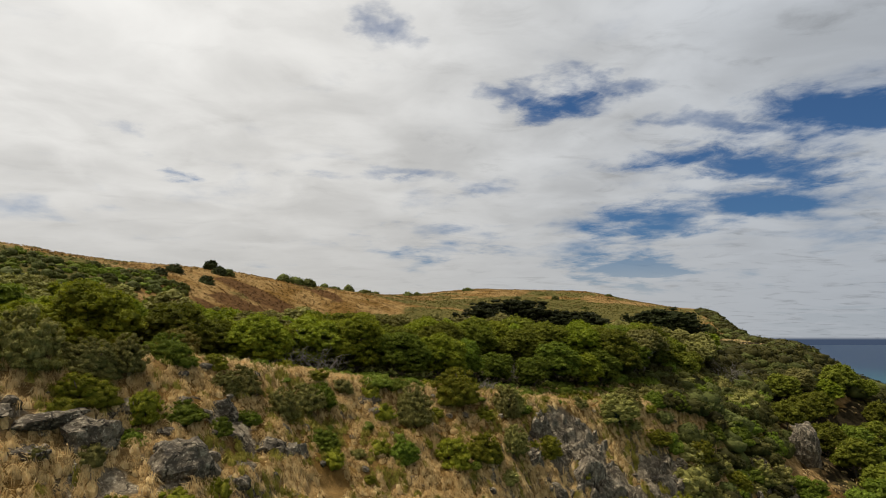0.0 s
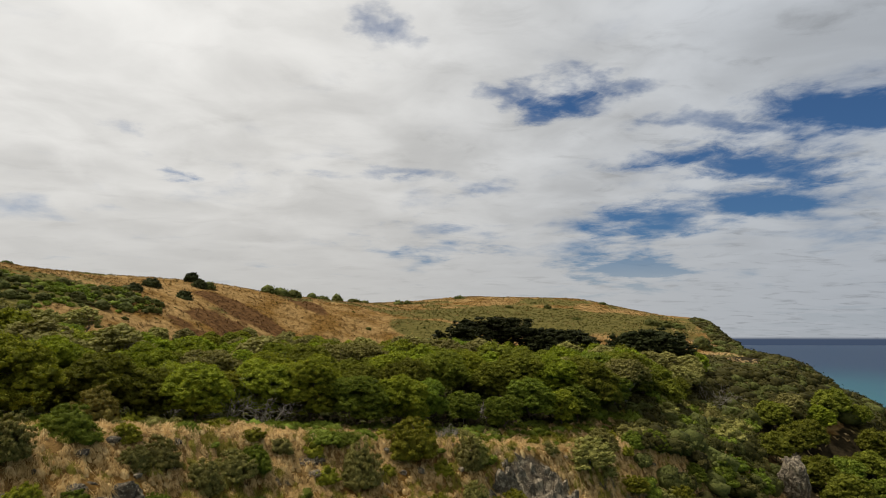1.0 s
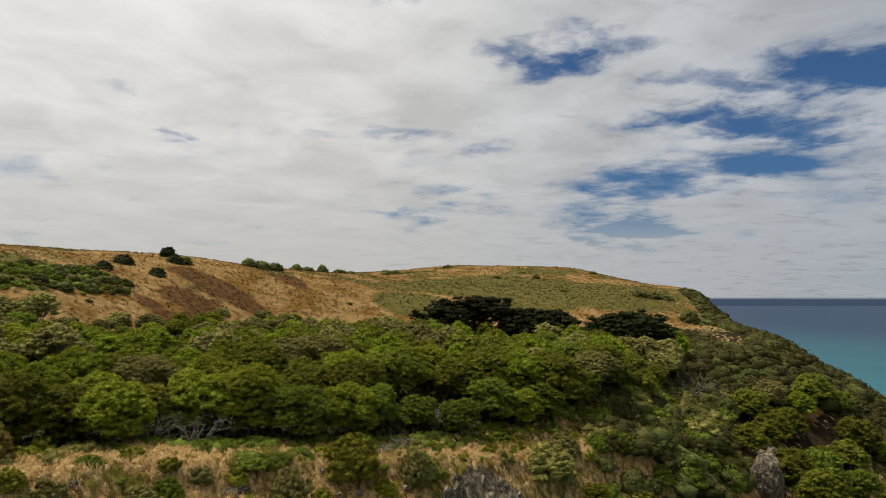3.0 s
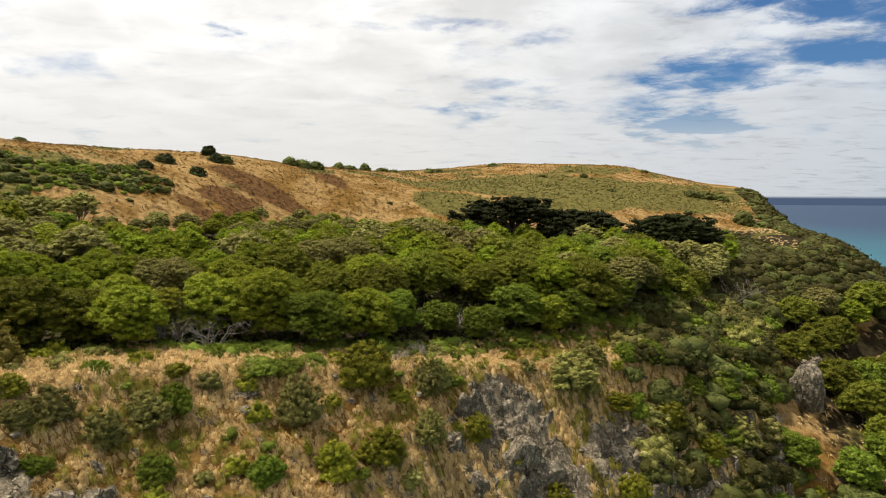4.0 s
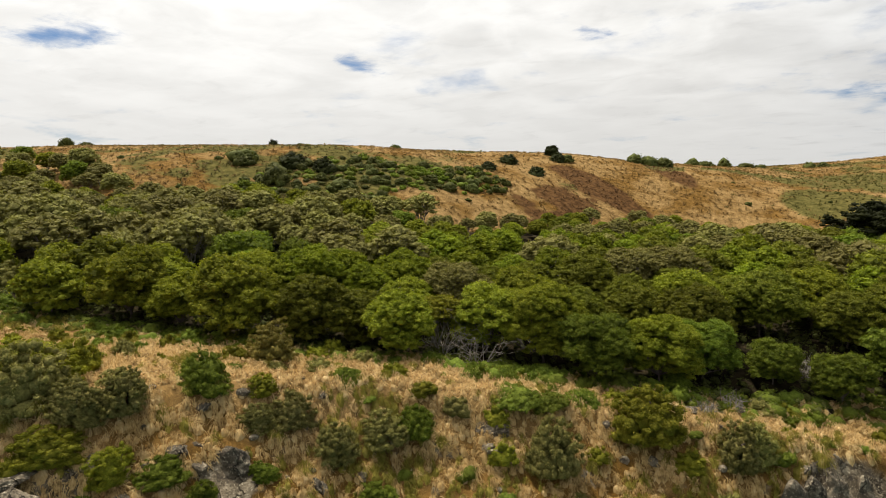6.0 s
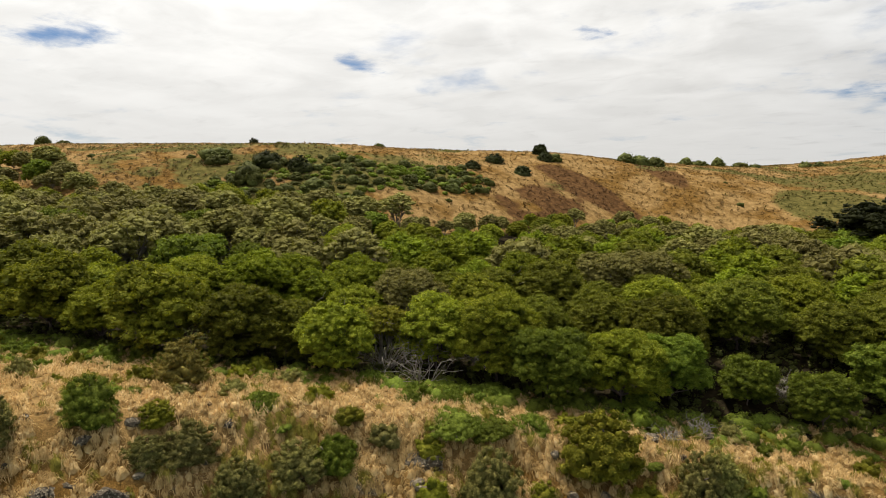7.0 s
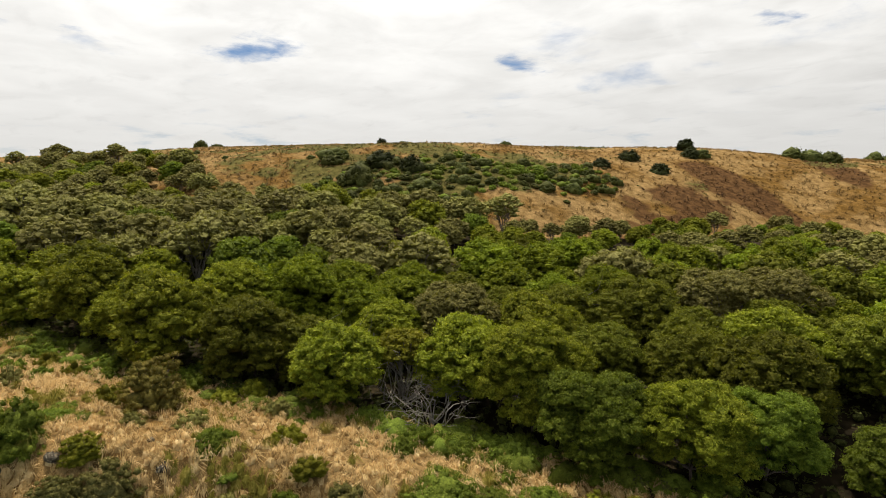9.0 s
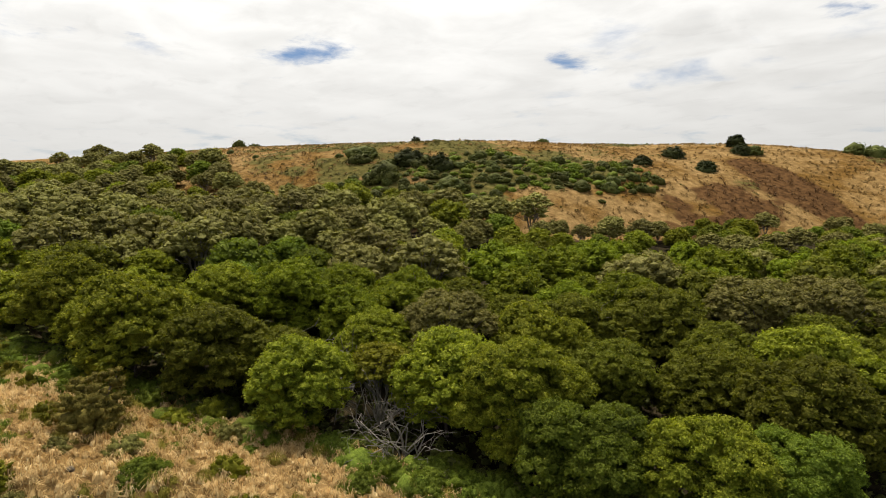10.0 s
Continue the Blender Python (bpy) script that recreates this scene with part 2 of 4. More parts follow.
def sea_material():
    m, n = material("sea_water")
    place = n.add("ShaderNodeNewGeometry").outputs["Position"]
    x, y, z = n.add("ShaderNodeSeparateXYZ", i0=place).outputs
    swell = n.add("ShaderNodeMapping", Vector=place, Rotation=(0, 0, 0.5), Scale=(1.0, 0.35, 1.0)).outputs[0]
    big = n.noise(swell, 0.012, 3.0)
    waves = n.noise(swell, 0.12, 5.0, 0.6)
    shore = n.ramp(n.math("ADD", n.math("ADD", x, n.math("MULTIPLY", y, 0.25)), n.math("MULTIPLY", big, 300.0)), 1500.0, 330.0)
    colour = n.mix(shore, (0.016, 0.032, 0.062), (0.026, 0.105, 0.125))
    caps = n.ramp(n.noise(swell, 0.09, 6.0, 0.7), 0.72, 0.78)
    colour = n.mix(caps, colour, (0.6, 0.62, 0.62))
    finish(n, colour, 0.45, waves, 0.6, 1.2, Specular_IOR_Level=0.05)
    return m


GROUND, ROCK, SEA = ground_material(), rock_material(), sea_material()
BARK = bark_material("brown_bark", (0.05, 0.036, 0.026), (0.16, 0.12, 0.09))
PALE_BARK = bark_material("pale_grey_bark", (0.09, 0.075, 0.06), (0.27, 0.235, 0.19))
LEAF_BRIGHT = leaf_material("bright_wattle_leaf", (0.086, 0.102, 0.010), (0.215, 0.232, 0.021), (0.430, 0.425, 0.052))
LEAF_GREEN = leaf_material("green_leaf", (0.066, 0.09, 0.011), (0.15, 0.192, 0.023), (0.27, 0.31, 0.048))
LEAF_VIVID = leaf_material("bright_green_leaf", (0.075, 0.098, 0.008), (0.182, 0.218, 0.016), (0.35, 0.38, 0.04))
LEAF_OLIVE = leaf_material("olive_grey_leaf", (0.115, 0.105, 0.031), (0.215, 0.198, 0.06), (0.32, 0.295, 0.098), through_light=0.2)
LEAF_DULL = leaf_material("dull_green_leaf", (0.064, 0.073, 0.009), (0.152, 0.162, 0.019), (0.30, 0.30, 0.045))
LEAF_HILL = leaf_material("dark_hill_tree_leaf", (0.02, 0.024, 0.008), (0.045, 0.052, 0.017), (0.09, 0.098, 0.03), through_light=0.15)
LEAF_DARK = leaf_material("dark_cypress_leaf", (0.012, 0.015, 0.004), (0.026, 0.031, 0.009), (0.052, 0.058, 0.017), through_light=0.1)
LEAF_GREY = leaf_material("grey_green_leaf", (0.106, 0.101, 0.027), (0.234, 0.216, 0.062), (0.432, 0.384, 0.138), through_light=0.2)
LEAF_LIME = leaf_material("yellow_green_leaf", (0.108, 0.113, 0.012), (0.238, 0.235, 0.022), (0.418, 0.386, 0.058))
LEAF_RUST = leaf_material("bronze_tinged_leaf", (0.115, 0.102, 0.022), (0.25, 0.215, 0.047), (0.45, 0.37, 0.09), through_light=0.2)
LEAF_MAT = leaf_material("low_green_leaf", (0.075, 0.100, 0.013), (0.163, 0.206, 0.029), (0.281, 0.325, 0.055))
LEAF_SCRUB = leaf_material("dark_scrub_leaf", (0.042, 0.047, 0.012), (0.088, 0.096, 0.026), (0.17, 0.17, 0.05), through_light=0.2)
LEAF_COAST = leaf_material("brown_olive_scrub_leaf", (0.030, 0.029, 0.008), (0.064, 0.060, 0.016), (0.135, 0.118, 0.036), through_light=0.2)
HILL_STRAW = grass_material("dry_hill_grass", (0.11, 0.068, 0.023), (0.265, 0.172, 0.064), (0.43, 0.295, 0.122), 0.9)
HILL_GREEN = grass_material("green_hill_grass", (0.052, 0.052, 0.012), (0.115, 0.108, 0.027), (0.22, 0.19, 0.055), 0.9)
STRAW = grass_material("dry_tussock", (0.24, 0.152, 0.058), (0.66, 0.475, 0.215), (0.90, 0.74, 0.43), 0.35)
SEDGE = grass_material("green_tussock", (0.10, 0.09, 0.015), (0.25, 0.215, 0.036), (0.47, 0.38, 0.095))
BRACKEN = grass_material("dry_bracken", (0.056, 0.028, 0.011), (0.128, 0.068, 0.025), (0.235, 0.13, 0.05))


# ---- the lie of the land ----
def lattice(ix, iy, seed):
    h = (ix * 374761393 + iy * 668265263 + seed * 1442695041) & 0x7FFFFFFF
    h = ((h ^ (h >> 13)) * 1274126177) & 0x7FFFFFFF
    return ((h ^ (h >> 16)) & 0xFFFF) / 65535.0


def rough(x, y, size, octaves=3, seed=1):
    """Smooth noise from -1 to 1 with hills about size metres wide."""
    total, amount, norm = 0.0, 1.0, 0.0
    for k in range(octaves):
        px, py = x / size + 17.3 * k, y / size - 9.1 * k
        ix, iy = np.floor(px).astype(np.int64), np.floor(py).astype(np.int64)
        fx, fy = px - ix, py - iy
        fx, fy = fx * fx * (3 - 2 * fx), fy * fy * (3 - 2 * fy)
        a = lattice(ix, iy, seed + k) * (1 - fx) + lattice(ix + 1, iy, seed + k) * fx
        b = lattice(ix, iy + 1, seed + k) * (1 - fx) + lattice(ix + 1, iy + 1, seed + k) * fx
        total, norm = total + amount * (a * (1 - fy) + b * fy), norm + amount
        amount, size = amount * 0.5, size * 0.5
    return total / norm * 2 - 1


def step(v, lo, hi):
    t = np.clip((v - lo) / (hi - lo), 0, 1)
    return t * t * (3 - 2 * t)


def along(x, y, line):
    """Signed distance from a line of (x, y, value) corners, plus on its left, and the value near that place on it."""
    best = np.full(np.shape(x), 1e9)
    side, value, weight = np.zeros(np.shape(x)), 0.0, 0.0
    for (x0, y0, v0), (x1, y1, v1) in zip(line[:-1], line[1:]):
        dx, dy = x1 - x0, y1 - y0
        length = math.hypot(dx, dy)
        t = np.clip(((x - x0) * dx + (y - y0) * dy) / length ** 2, 0, 1)
        far = np.hypot(x - x0 - t * dx, y - y0 - t * dy)
        s = (dx * (y - y0) - dy * (x - x0)) / length
        near = far < best - 1e-6
        best = np.where(near, far, best)
        side = np.where(near, np.sign(s), side)
        w = 1 / (far + 0.8) ** 4
        value, weight = value + w * (v0 + t * (v1 - v0)), weight + w
    return best * side, value / weight


# the cliff's brow with its height; the foot of the hill; the front of the wood
BROW = [(-90, -30, 62), (-45, 4, 60), (-26, 24, 58.9), (-19, 33, 58.8), (-15.5, 40, 58.6), (-11, 48, 57.4), (-4, 54, 56.1), (2, 58.5, 55.2), (11, 63, 53.6),
        (28, 75, 52.2), (40, 85, 50), (47, 97, 50.5), (56, 108, 52), (70, 113, 52.5), (86, 126, 50), (100, 150, 49.5), (106, 180, 52), (112, 215, 55), (122, 260, 57), (135, 420, 55)]
FOOT = [(-330, 0, 0), (-190, 40, 0), (-130, 58, 0), (-95, 68, 0), (-68, 86, 0), (-50, 108, 0), (-42, 130, 0), (-30, 155, 0), (-10, 167, 0), (15, 169, 0), (50, 171, 0), (92, 200, 0), (140, 215, 0)]
WOOD = [(-120, 14, 0), (-60, 31, 0), (-32, 42.5, 0), (-21, 47.5, 0), (-14, 52.5, 0), (-9, 56, 0), (-3, 59.5, 0), (3, 62.5, 0), (9, 67, 0), (20, 77, 0), (35, 92, 0), (48, 110, 0), (60, 135, 0),
        (70, 165, 0), (78, 200, 0)]


def ground_z(x, y):
    x, y = np.asarray(x, float), np.asarray(y, float)
    d, brow = along(x, y, BROW)
    e, _ = along(x, y, FOOT)
    valley = 56 + 0.12 * np.logaddexp(0, (-x - 10) / 4) * 4 + 0.034 * (y - 60) - 1.2 * step(x, 0, 25) * step(y, 80, 110)
    valley = np.minimum(valley, 68 + 0.03 * np.maximum(-x - 80, 0))
    top = 81 - 2 * step(x, -100, -65) - 4.5 * step(x, -65, 0) - 0.5 * step(x, 0, 70) + 9 * step(y, 222, 310) * step(x, -60, 20) * (1 - step(x, 62, 112))
    top = top + 1.5 * step(-x, 110, 190)
    hill = np.tanh(np.maximum(e, 0) / (34 + 16 * step(x, -28, 0)))
    top = top + 2.4 * np.exp(-((x + 66) ** 2 + (y - 178) ** 2) / 420)
    z = valley + (np.maximum(top, valley) - valley) * hill
    z = z + 0.5 * rough(x, y, 22, 3, 5) * step(d, 5, 30)
    z = z + (brow - z) * (1 - step(d, 1, 15 + 16 * step(-x, 10, 24)))
    z = z + 0.16 * rough(x, y, 3.5, 3, 9)
    out = np.maximum(-d, 0)
    ledge = 1.7
    level = out * (0.8 + 0.12 * rough(x, y, 14, 2, 31) + 0.5 * step(x, 3, 11) * (1 - step(x, 38, 55))) + 0.8 * rough(x, y, 6, 3, 12) * step(out, 0.5, 5)
    level = np.maximum(level, 0)
    part_step = level / ledge - np.floor(level / ledge)
    stepped = (np.floor(level / ledge) + step(part_step, 0.3, 1.0)) * ledge
    near = 1 - step(x, 45, 70)
    fall = level * (1 - 0.45 * near) + stepped * 0.45 * near + np.maximum(out - 16, 0) * 0.3
    crag = np.abs(rough(x, y, 3.0, 3, 44)) * 1.1 * step(out, 1.0, 4.0) * near
    ribs = np.abs(np.sin((x * 0.82 + y * 0.57) * 1.9 + 2.2 * rough(x, y, 5, 2, 47))) ** 0.6
    crag = crag + 0.9 * (1 - ribs) * step(out, 0.5, 3.0) * step(x, 5, 9) * (1 - step(x, 42, 48))
    return np.maximum(z - fall - crag, -6.0)


# ---- mesh helpers ----
def mesh_of(name, verts, tris, mat, smooth=False):
    verts, tris = np.asarray(verts, np.float32).reshape(-1, 3), np.asarray(tris, np.int32).reshape(-1, 3)
    me = bpy.data.meshes.new(name)
    me.vertices.add(len(verts))
    me.vertices.foreach_set("co", verts.ravel())
    me.loops.add(tris.size)
    me.loops.foreach_set("vertex_index", tris.ravel())
    me.polygons.add(len(tris))
    me.polygons.foreach_set("loop_start", np.arange(0, tris.size, 3, dtype=np.int32))
    me.polygons.foreach_set("use_smooth", np.full(len(tris), smooth))
    me.materials.append(mat)
    me.update(calc_edges=True)
    return me


def part(name, me, parent, label=""):
    ob = new(name, me)
    ob.parent = parent
    return tagged(ob, label)


def merge(pieces):
    """Several (verts, tris) as one."""
    verts, tris, base = [], [], 0
    for v, t in pieces:
        verts.append(v), tris.append(np.asarray(t) + base)
        base += len(v)
    return np.concatenate(verts), np.concatenate(tris)


def ball(level):
    bm = bmesh.new()
    bmesh.ops.create_icosphere(bm, subdivisions=level, radius=1)
    v, t = np.array([q.co[:] for q in bm.verts]), np.array([[q.index for q in f.verts] for f in bm.faces])
    bm.free()
    return v, t


BALLS = {k: ball(k) for k in (1, 2, 3, 4)}


def unit(a):
    return a / np.maximum(np.linalg.norm(a, axis=-1, keepdims=True), 1e-9)


def blades(rng, centre, normal, length, width):
    """A pointed leaf spray at each place, turned at random about its normal."""
    k = len(centre)
    side = unit(np.cross(normal, rng.normal(size=(k, 3))))
    other = np.cross(normal, side)
    ln, wd = (length * rng.uniform(0.7, 1.3, (k, 1))), (width * rng.uniform(0.7, 1.3, (k, 1)))
    verts = np.stack([centre - side * ln * 0.4 + other * wd / 2, centre + side * ln * 0.6 + normal * ln * 0.1, centre - side * ln * 0.4 - other * wd / 2], 1).reshape(-1, 3)
    return verts, np.arange(k)[:, None] * 3 + [0, 1, 2]


def tube(points, radii, sides=4):
    points = np.asarray(points, float)
    lines = unit(np.gradient(points, axis=0))
    verts, tris = [], []
    for p, w, r in zip(points, lines, radii):
        a = unit(np.cross(w, (0.31, 0.92, 0.21)))
        b = np.cross(w, a)
        ang = np.arange(sides) * 2 * math.pi / sides
        verts.append(p + r * (np.cos(ang)[:, None] * a + np.sin(ang)[:, None] * b))
    for i in range(len(points) - 1):
        for j in range(sides):
            a, b = i * sides + j, i * sides + (j + 1) % sides
            tris += [(a, b, b + sides), (a, b + sides, a + sides)]
    return np.concatenate(verts), np.array(tris)


def limb(rng, start, end, r0, r1, bend=0.15, cuts=5):
    t = np.linspace(0, 1, cuts)[:, None]
    start, end = np.asarray(start, float), np.asarray(end, float)
    length = np.linalg.norm(end - start)
    off = rng.normal(size=(cuts, 3)) * bend * length * np.sin(t * math.pi) * 0.6
    sag = np.array((0, 0, 1.0)) * np.sin(t * math.pi) * length * 0.08
    return tube(start + (end - start) * t + off + sag, r0 + (r1 - r0) * t[:, 0])


def dome_places(rng, count, radius, height, under=-0.35, lumps=0.16):
    """Places spread over an uneven dome, and the ways out of it."""
    i = np.arange(count) + 0.5
    up = 1 - (1 - under) * i / count
    turn = i * 2.399963 + rng.uniform(0, 6)
    ring = np.sqrt(np.maximum(1 - up * up, 0))
    way = np.stack([np.cos(turn) * ring, np.sin(turn) * ring, up], 1) + rng.normal(size=(count, 3)) * 0.09
    way = unit(way)
    k = rng.normal(size=(5, 3)) * 2.2
    swell = 1 + lumps * np.sin(way @ k.T + rng.uniform(0, 6, 5)).mean(1) * 1.8 + rng.normal(size=count) * 0.05
    return way * swell[:, None] * (radius, radius, height), way


def foliage(rng, places, ways, size, leaves, leaf, core=1, droop=0.82, solid=0.68):
    """A clump at each place: a small bumpy core, closed over with leaves."""
    bv, bt = BALLS[core]
    pieces = []
    for p, w in zip(places, ways):
        r = size * rng.uniform(0.65, 1.4)
        wide = np.array((r * rng.uniform(0.75, 1.35), r * rng.uniform(0.75, 1.35), r * droop * rng.uniform(0.8, 1.15)))
        shape = bv * (1 + rng.normal(size=(len(bv), 1)) * 0.14) * wide * solid
        pieces.append((shape + p, bt))
        out = unit(rng.normal(size=(leaves, 3)) + w * 0.7 + (0, 0, 0.6))
        at = p + out * wide * rng.uniform(0.72, 1.08, (leaves, 1))
        face = unit(out + rng.normal(size=(leaves, 3)) * 0.5 + (0, 0, 0.25))
        pieces.append(blades(rng, at, face, leaf, leaf * 0.9))
    return merge(pieces)


# ---- trees and shrubs ----
def puffs(rng, places, radii, level, leaves, leaf, flat=0.82, under=0.55):
    """Rounded tufts of foliage: at each place a lumpy cushion, flatter below, set all over with small leaves."""
    bv, bt = BALLS[level]
    n, k = len(places), len(bv)
    places, radii = np.asarray(places, float), np.asarray(radii, float)
    wide = radii[:, None] * np.stack([rng.uniform(0.85, 1.2, n), rng.uniform(0.85, 1.2, n), flat * rng.uniform(0.85, 1.15, n)], 1)
    wave = rng.normal(size=(n, 3, 3)) * 2.6
    lumps = np.sin(np.einsum("vi,nji->nvj", bv, wave) + rng.uniform(0, 6, (n, 1, 3))).sum(-1) * 0.07
    shape = bv[None] * (1 + lumps + rng.normal(size=(n, k)) * 0.15)[..., None] * wide[:, None, :] * 0.68
    shape += rng.normal(size=shape.shape) * radii[:, None, None] * 0.07
    shape[..., 2] *= np.where(shape[..., 2] < 0, under, 1.0)
    cores = (shape + places[:, None, :]).reshape(-1, 3), (np.arange(n)[:, None, None] * k + bt[None]).reshape(-1, 3)
    if not leaves:
        return cores
    out = rng.normal(size=(n, leaves, 3)) + (0, 0, 0.55)
    out[..., 2] = np.where(out[..., 2] < -0.35, -out[..., 2], out[..., 2])
    out = unit(out)
    spread = out * wide[:, None, :] * rng.uniform(0.66, 1.12, (n, leaves, 1))
    spread[..., 2] *= np.where(spread[..., 2] < 0, under, 1.0)
    at = (places[:, None, :] + spread).reshape(-1, 3)
    face = unit(out + rng.normal(size=out.shape) * 0.5 + (0, 0, 0.12)).reshape(-1, 3)
    return merge([cores, blades(rng, at, face, leaf, leaf * 0.85)])


def lobed_crown(rng, lobes, radius, tall, middle, size, under, spread=0.62, thick=0.85):
    """A crown of rounded lobes: the lobes' middles and radii, and the places of the tufts over their open sides."""
    at, _ = dome_places(rng, lobes, radius * spread, tall * spread, under, 0.1)
    at[:, 2] += middle
    reach = radius * rng.uniform(0.36, 0.52, lobes)
    places = []
    for c, r in zip(at, reach):
        count = max(6, int(5.2 * (r / size) ** 2))
        spot, _ = dome_places(rng, count, r, r * thick, under=-0.35 if under < 0 else 0.0, lumps=0.08)
        places.append(spot + c)
    places = np.concatenate(places)
    inside = (np.linalg.norm((places[:, None] - at[None]) / (1, 1, thick), axis=-1) < 0.86 * reach[None]).any(1)
    kept = []
    for q in places[~inside]:
        if q[2] > 0.3 and all((q - o) @ (q - o) > (0.85 * size) ** 2 for o in kept):
            kept.append(q)
    return at, reach, np.array(kept)


def make_tree(name, seed, radius, height, lobes, size, level, leaves, leaf, mat, bark, under=-0.55):
    """A low-branching tree with a full crown of lobes and tufts."""
    rng = np.random.default_rng(seed)
    base = new(name)
    tall = height * 0.56
    middle = height - tall
    at, reach, places = lobed_crown(rng, lobes, radius, tall, middle, size, under)
    fork = np.array((rng.normal() * 0.1, rng.normal() * 0.1, height * 0.14))
    woods = [limb(rng, (0, 0, -0.4), fork, 0.02 * height, 0.015 * height, 0.05)]
    woods += [limb(rng, fork, c, 0.011 * height, 0.005 * height, 0.18) for c in at]
    for _ in range(10):
        c = at[rng.integers(len(at))]
        near = places[np.argsort(((places - c) ** 2).sum(1))[rng.integers(6)]]
        woods.append(limb(rng, c * 0.8, near, 0.005 * height, 0.002 * height, 0.2, 3))
    part("trunk", mesh_of("trunk", *merge(woods), bark, True), base)
    tufts = puffs(rng, places, size * rng.uniform(0.75, 1.25, len(places)), level, leaves, leaf)
    deep = puffs(rng, at, reach * 0.8, 2, 0, leaf, 0.8, 0.8)
    part("crown", mesh_of("crown", *merge([tufts, deep]), mat), base)
    return base


def make_tea_tree(name, seed, radius, height, lobes, size, level, leaves, leaf, mat, bark):
    """A vase of slender bare stems under a thin umbrella of small tufts."""
    rng = np.random.default_rng(seed)
    base = new(name)
    at, reach, places = lobed_crown(rng, lobes, radius, height * 0.36, height * 0.6, size, -0.12, 0.66, 0.72)
    woods = []
    for c, r in zip(at, reach):
        foot = np.array((rng.normal() * 0.12, rng.normal() * 0.12, -0.3))
        bend = np.array((c[0] * 0.45, c[1] * 0.45, height * 0.36))
        woods.append(limb(rng, foot, bend, 0.016 * height, 0.011 * height, 0.06))
        own = places[np.argsort(((places - c) ** 2).sum(1))[:10]]
        woods += [limb(rng, bend, q, 0.0085 * height, 0.003 * height, 0.12, 4) for q in own[::2]]
    part("trunk", mesh_of("trunk", *merge(woods), bark, True), base)
    lower = places[rng.random(len(places)) < 0.35] - (0, 0, size * 1.3)
    tufts = puffs(rng, np.concatenate([places, lower]), size * rng.uniform(0.7, 1.25, len(places) + len(lower)), level, leaves, leaf, 0.7, 0.6)
    part("crown", mesh_of("crown", *tufts, mat), base)
    return base


def make_shrub(name, seed, radius, height, clumps, size, leaves, leaf, mat, bark, under=-0.25):
    rng = np.random.default_rng(seed)
    base = new(name)
    places, ways = dome_places(rng, clumps, radius - size * 0.5, height - size, under, 0.18)
    places[:, 2] = np.maximum(places[:, 2] + size * 0.35, size * 0.2)
    inner = places[::3] * 0.6
    woods = [limb(rng, (0, 0, -0.3), places[i] * 0.9, 0.04 * height, 0.012 * height, 0.2, 4) for i in rng.choice(len(places), 5, False)]
    part("stem", mesh_of("stem", *merge(woods), bark, True), base)
    leaf_mesh = merge([foliage(rng, places, ways, size, leaves, leaf), foliage(rng, places[1::3] * 0.8, ways[1::3], size * 1.7, leaves // 2, leaf * 1.3), foliage(rng, inner, ways[::3], size * 2.2, 4, leaf, solid=0.85)])
    part("crown", mesh_of("crown", *leaf_mesh, mat, True), base)
    return base


def put(templates, index, spots, used, stretch=(1, 1, 1), lean=(0, 0), **tags):
    """Sets a template or a copy of it at a spot (x, y, sink, scale, turn), stretched along its axes and leaning by degrees."""
    x, y, sink, scale, turn = spots
    ob = templates[index]
    m = pose(x, y, float(ground_z(x, y)) - sink, lean[0], lean[1], turn) @ Matrix.Diagonal((*(scale * q for q in stretch), 1))
    if ob.name in used:
        made = copy_thing(ob, m @ Matrix.Diagonal((*(1 / q for q in ob.scale), 1)))
    else:
        used.add(ob.name)
        ob.matrix_basis = m
        made = ob
    return tagged(made, **tags)


# ---- ground and sea ----
def spaced(parts):
    rows = [np.arange(a, b, s) for a, b, s in parts]
    return np.concatenate(rows + [[parts[-1][1]]])


def zone(x, y, cx, cy, rx, ry, turn):
    """1 inside an uneven oval patch, 0 outside."""
    a = radians(turn)
    u, v = (x - cx) * math.cos(a) + (y - cy) * math.sin(a), -(x - cx) * math.sin(a) + (y - cy) * math.cos(a)
    return 1 - step(np.hypot(u / rx, v / ry) + 0.25 * rough(x, y, 9, 3, 60), 0.7, 1.15)


def bracken_cover(x, y):
    streak = zone(x, y, -46, 159, 16, 6.5, -13)
    fan = 0.8 * zone(x, y, -46, 136, 9, 22, 8) * step(rough(x, y, 5, 3, 77), -0.45, 0.0)
    return np.maximum(np.maximum(streak, fan), 0.8 * zone(x, y, -38, 188, 15, 5, -47))


def green_cover(x, y):
    e, _ = along(x, y, FOOT)
    patch = 0.75 * step(rough(x, y, 15, 4, 50), -0.05, 0.35) * step(e, 8, 20)
    west = 0.9 * zone(x, y, -74, 104, 13, 23, -20) * step(rough(x, y, 4, 3, 53), -0.5, 0.0) + 0.7 * zone(x, y, -95, 100, 34, 26, 20) * step(rough(x, y, 6, 3, 52), -0.4, 0.2)
    return np.maximum(np.maximum(patch, zone(x, y, 40, 226, 60, 34, 0) * 0.85), np.maximum(west, 0.9 * zone(x, y, 0, 190, 14, 13, 0)))


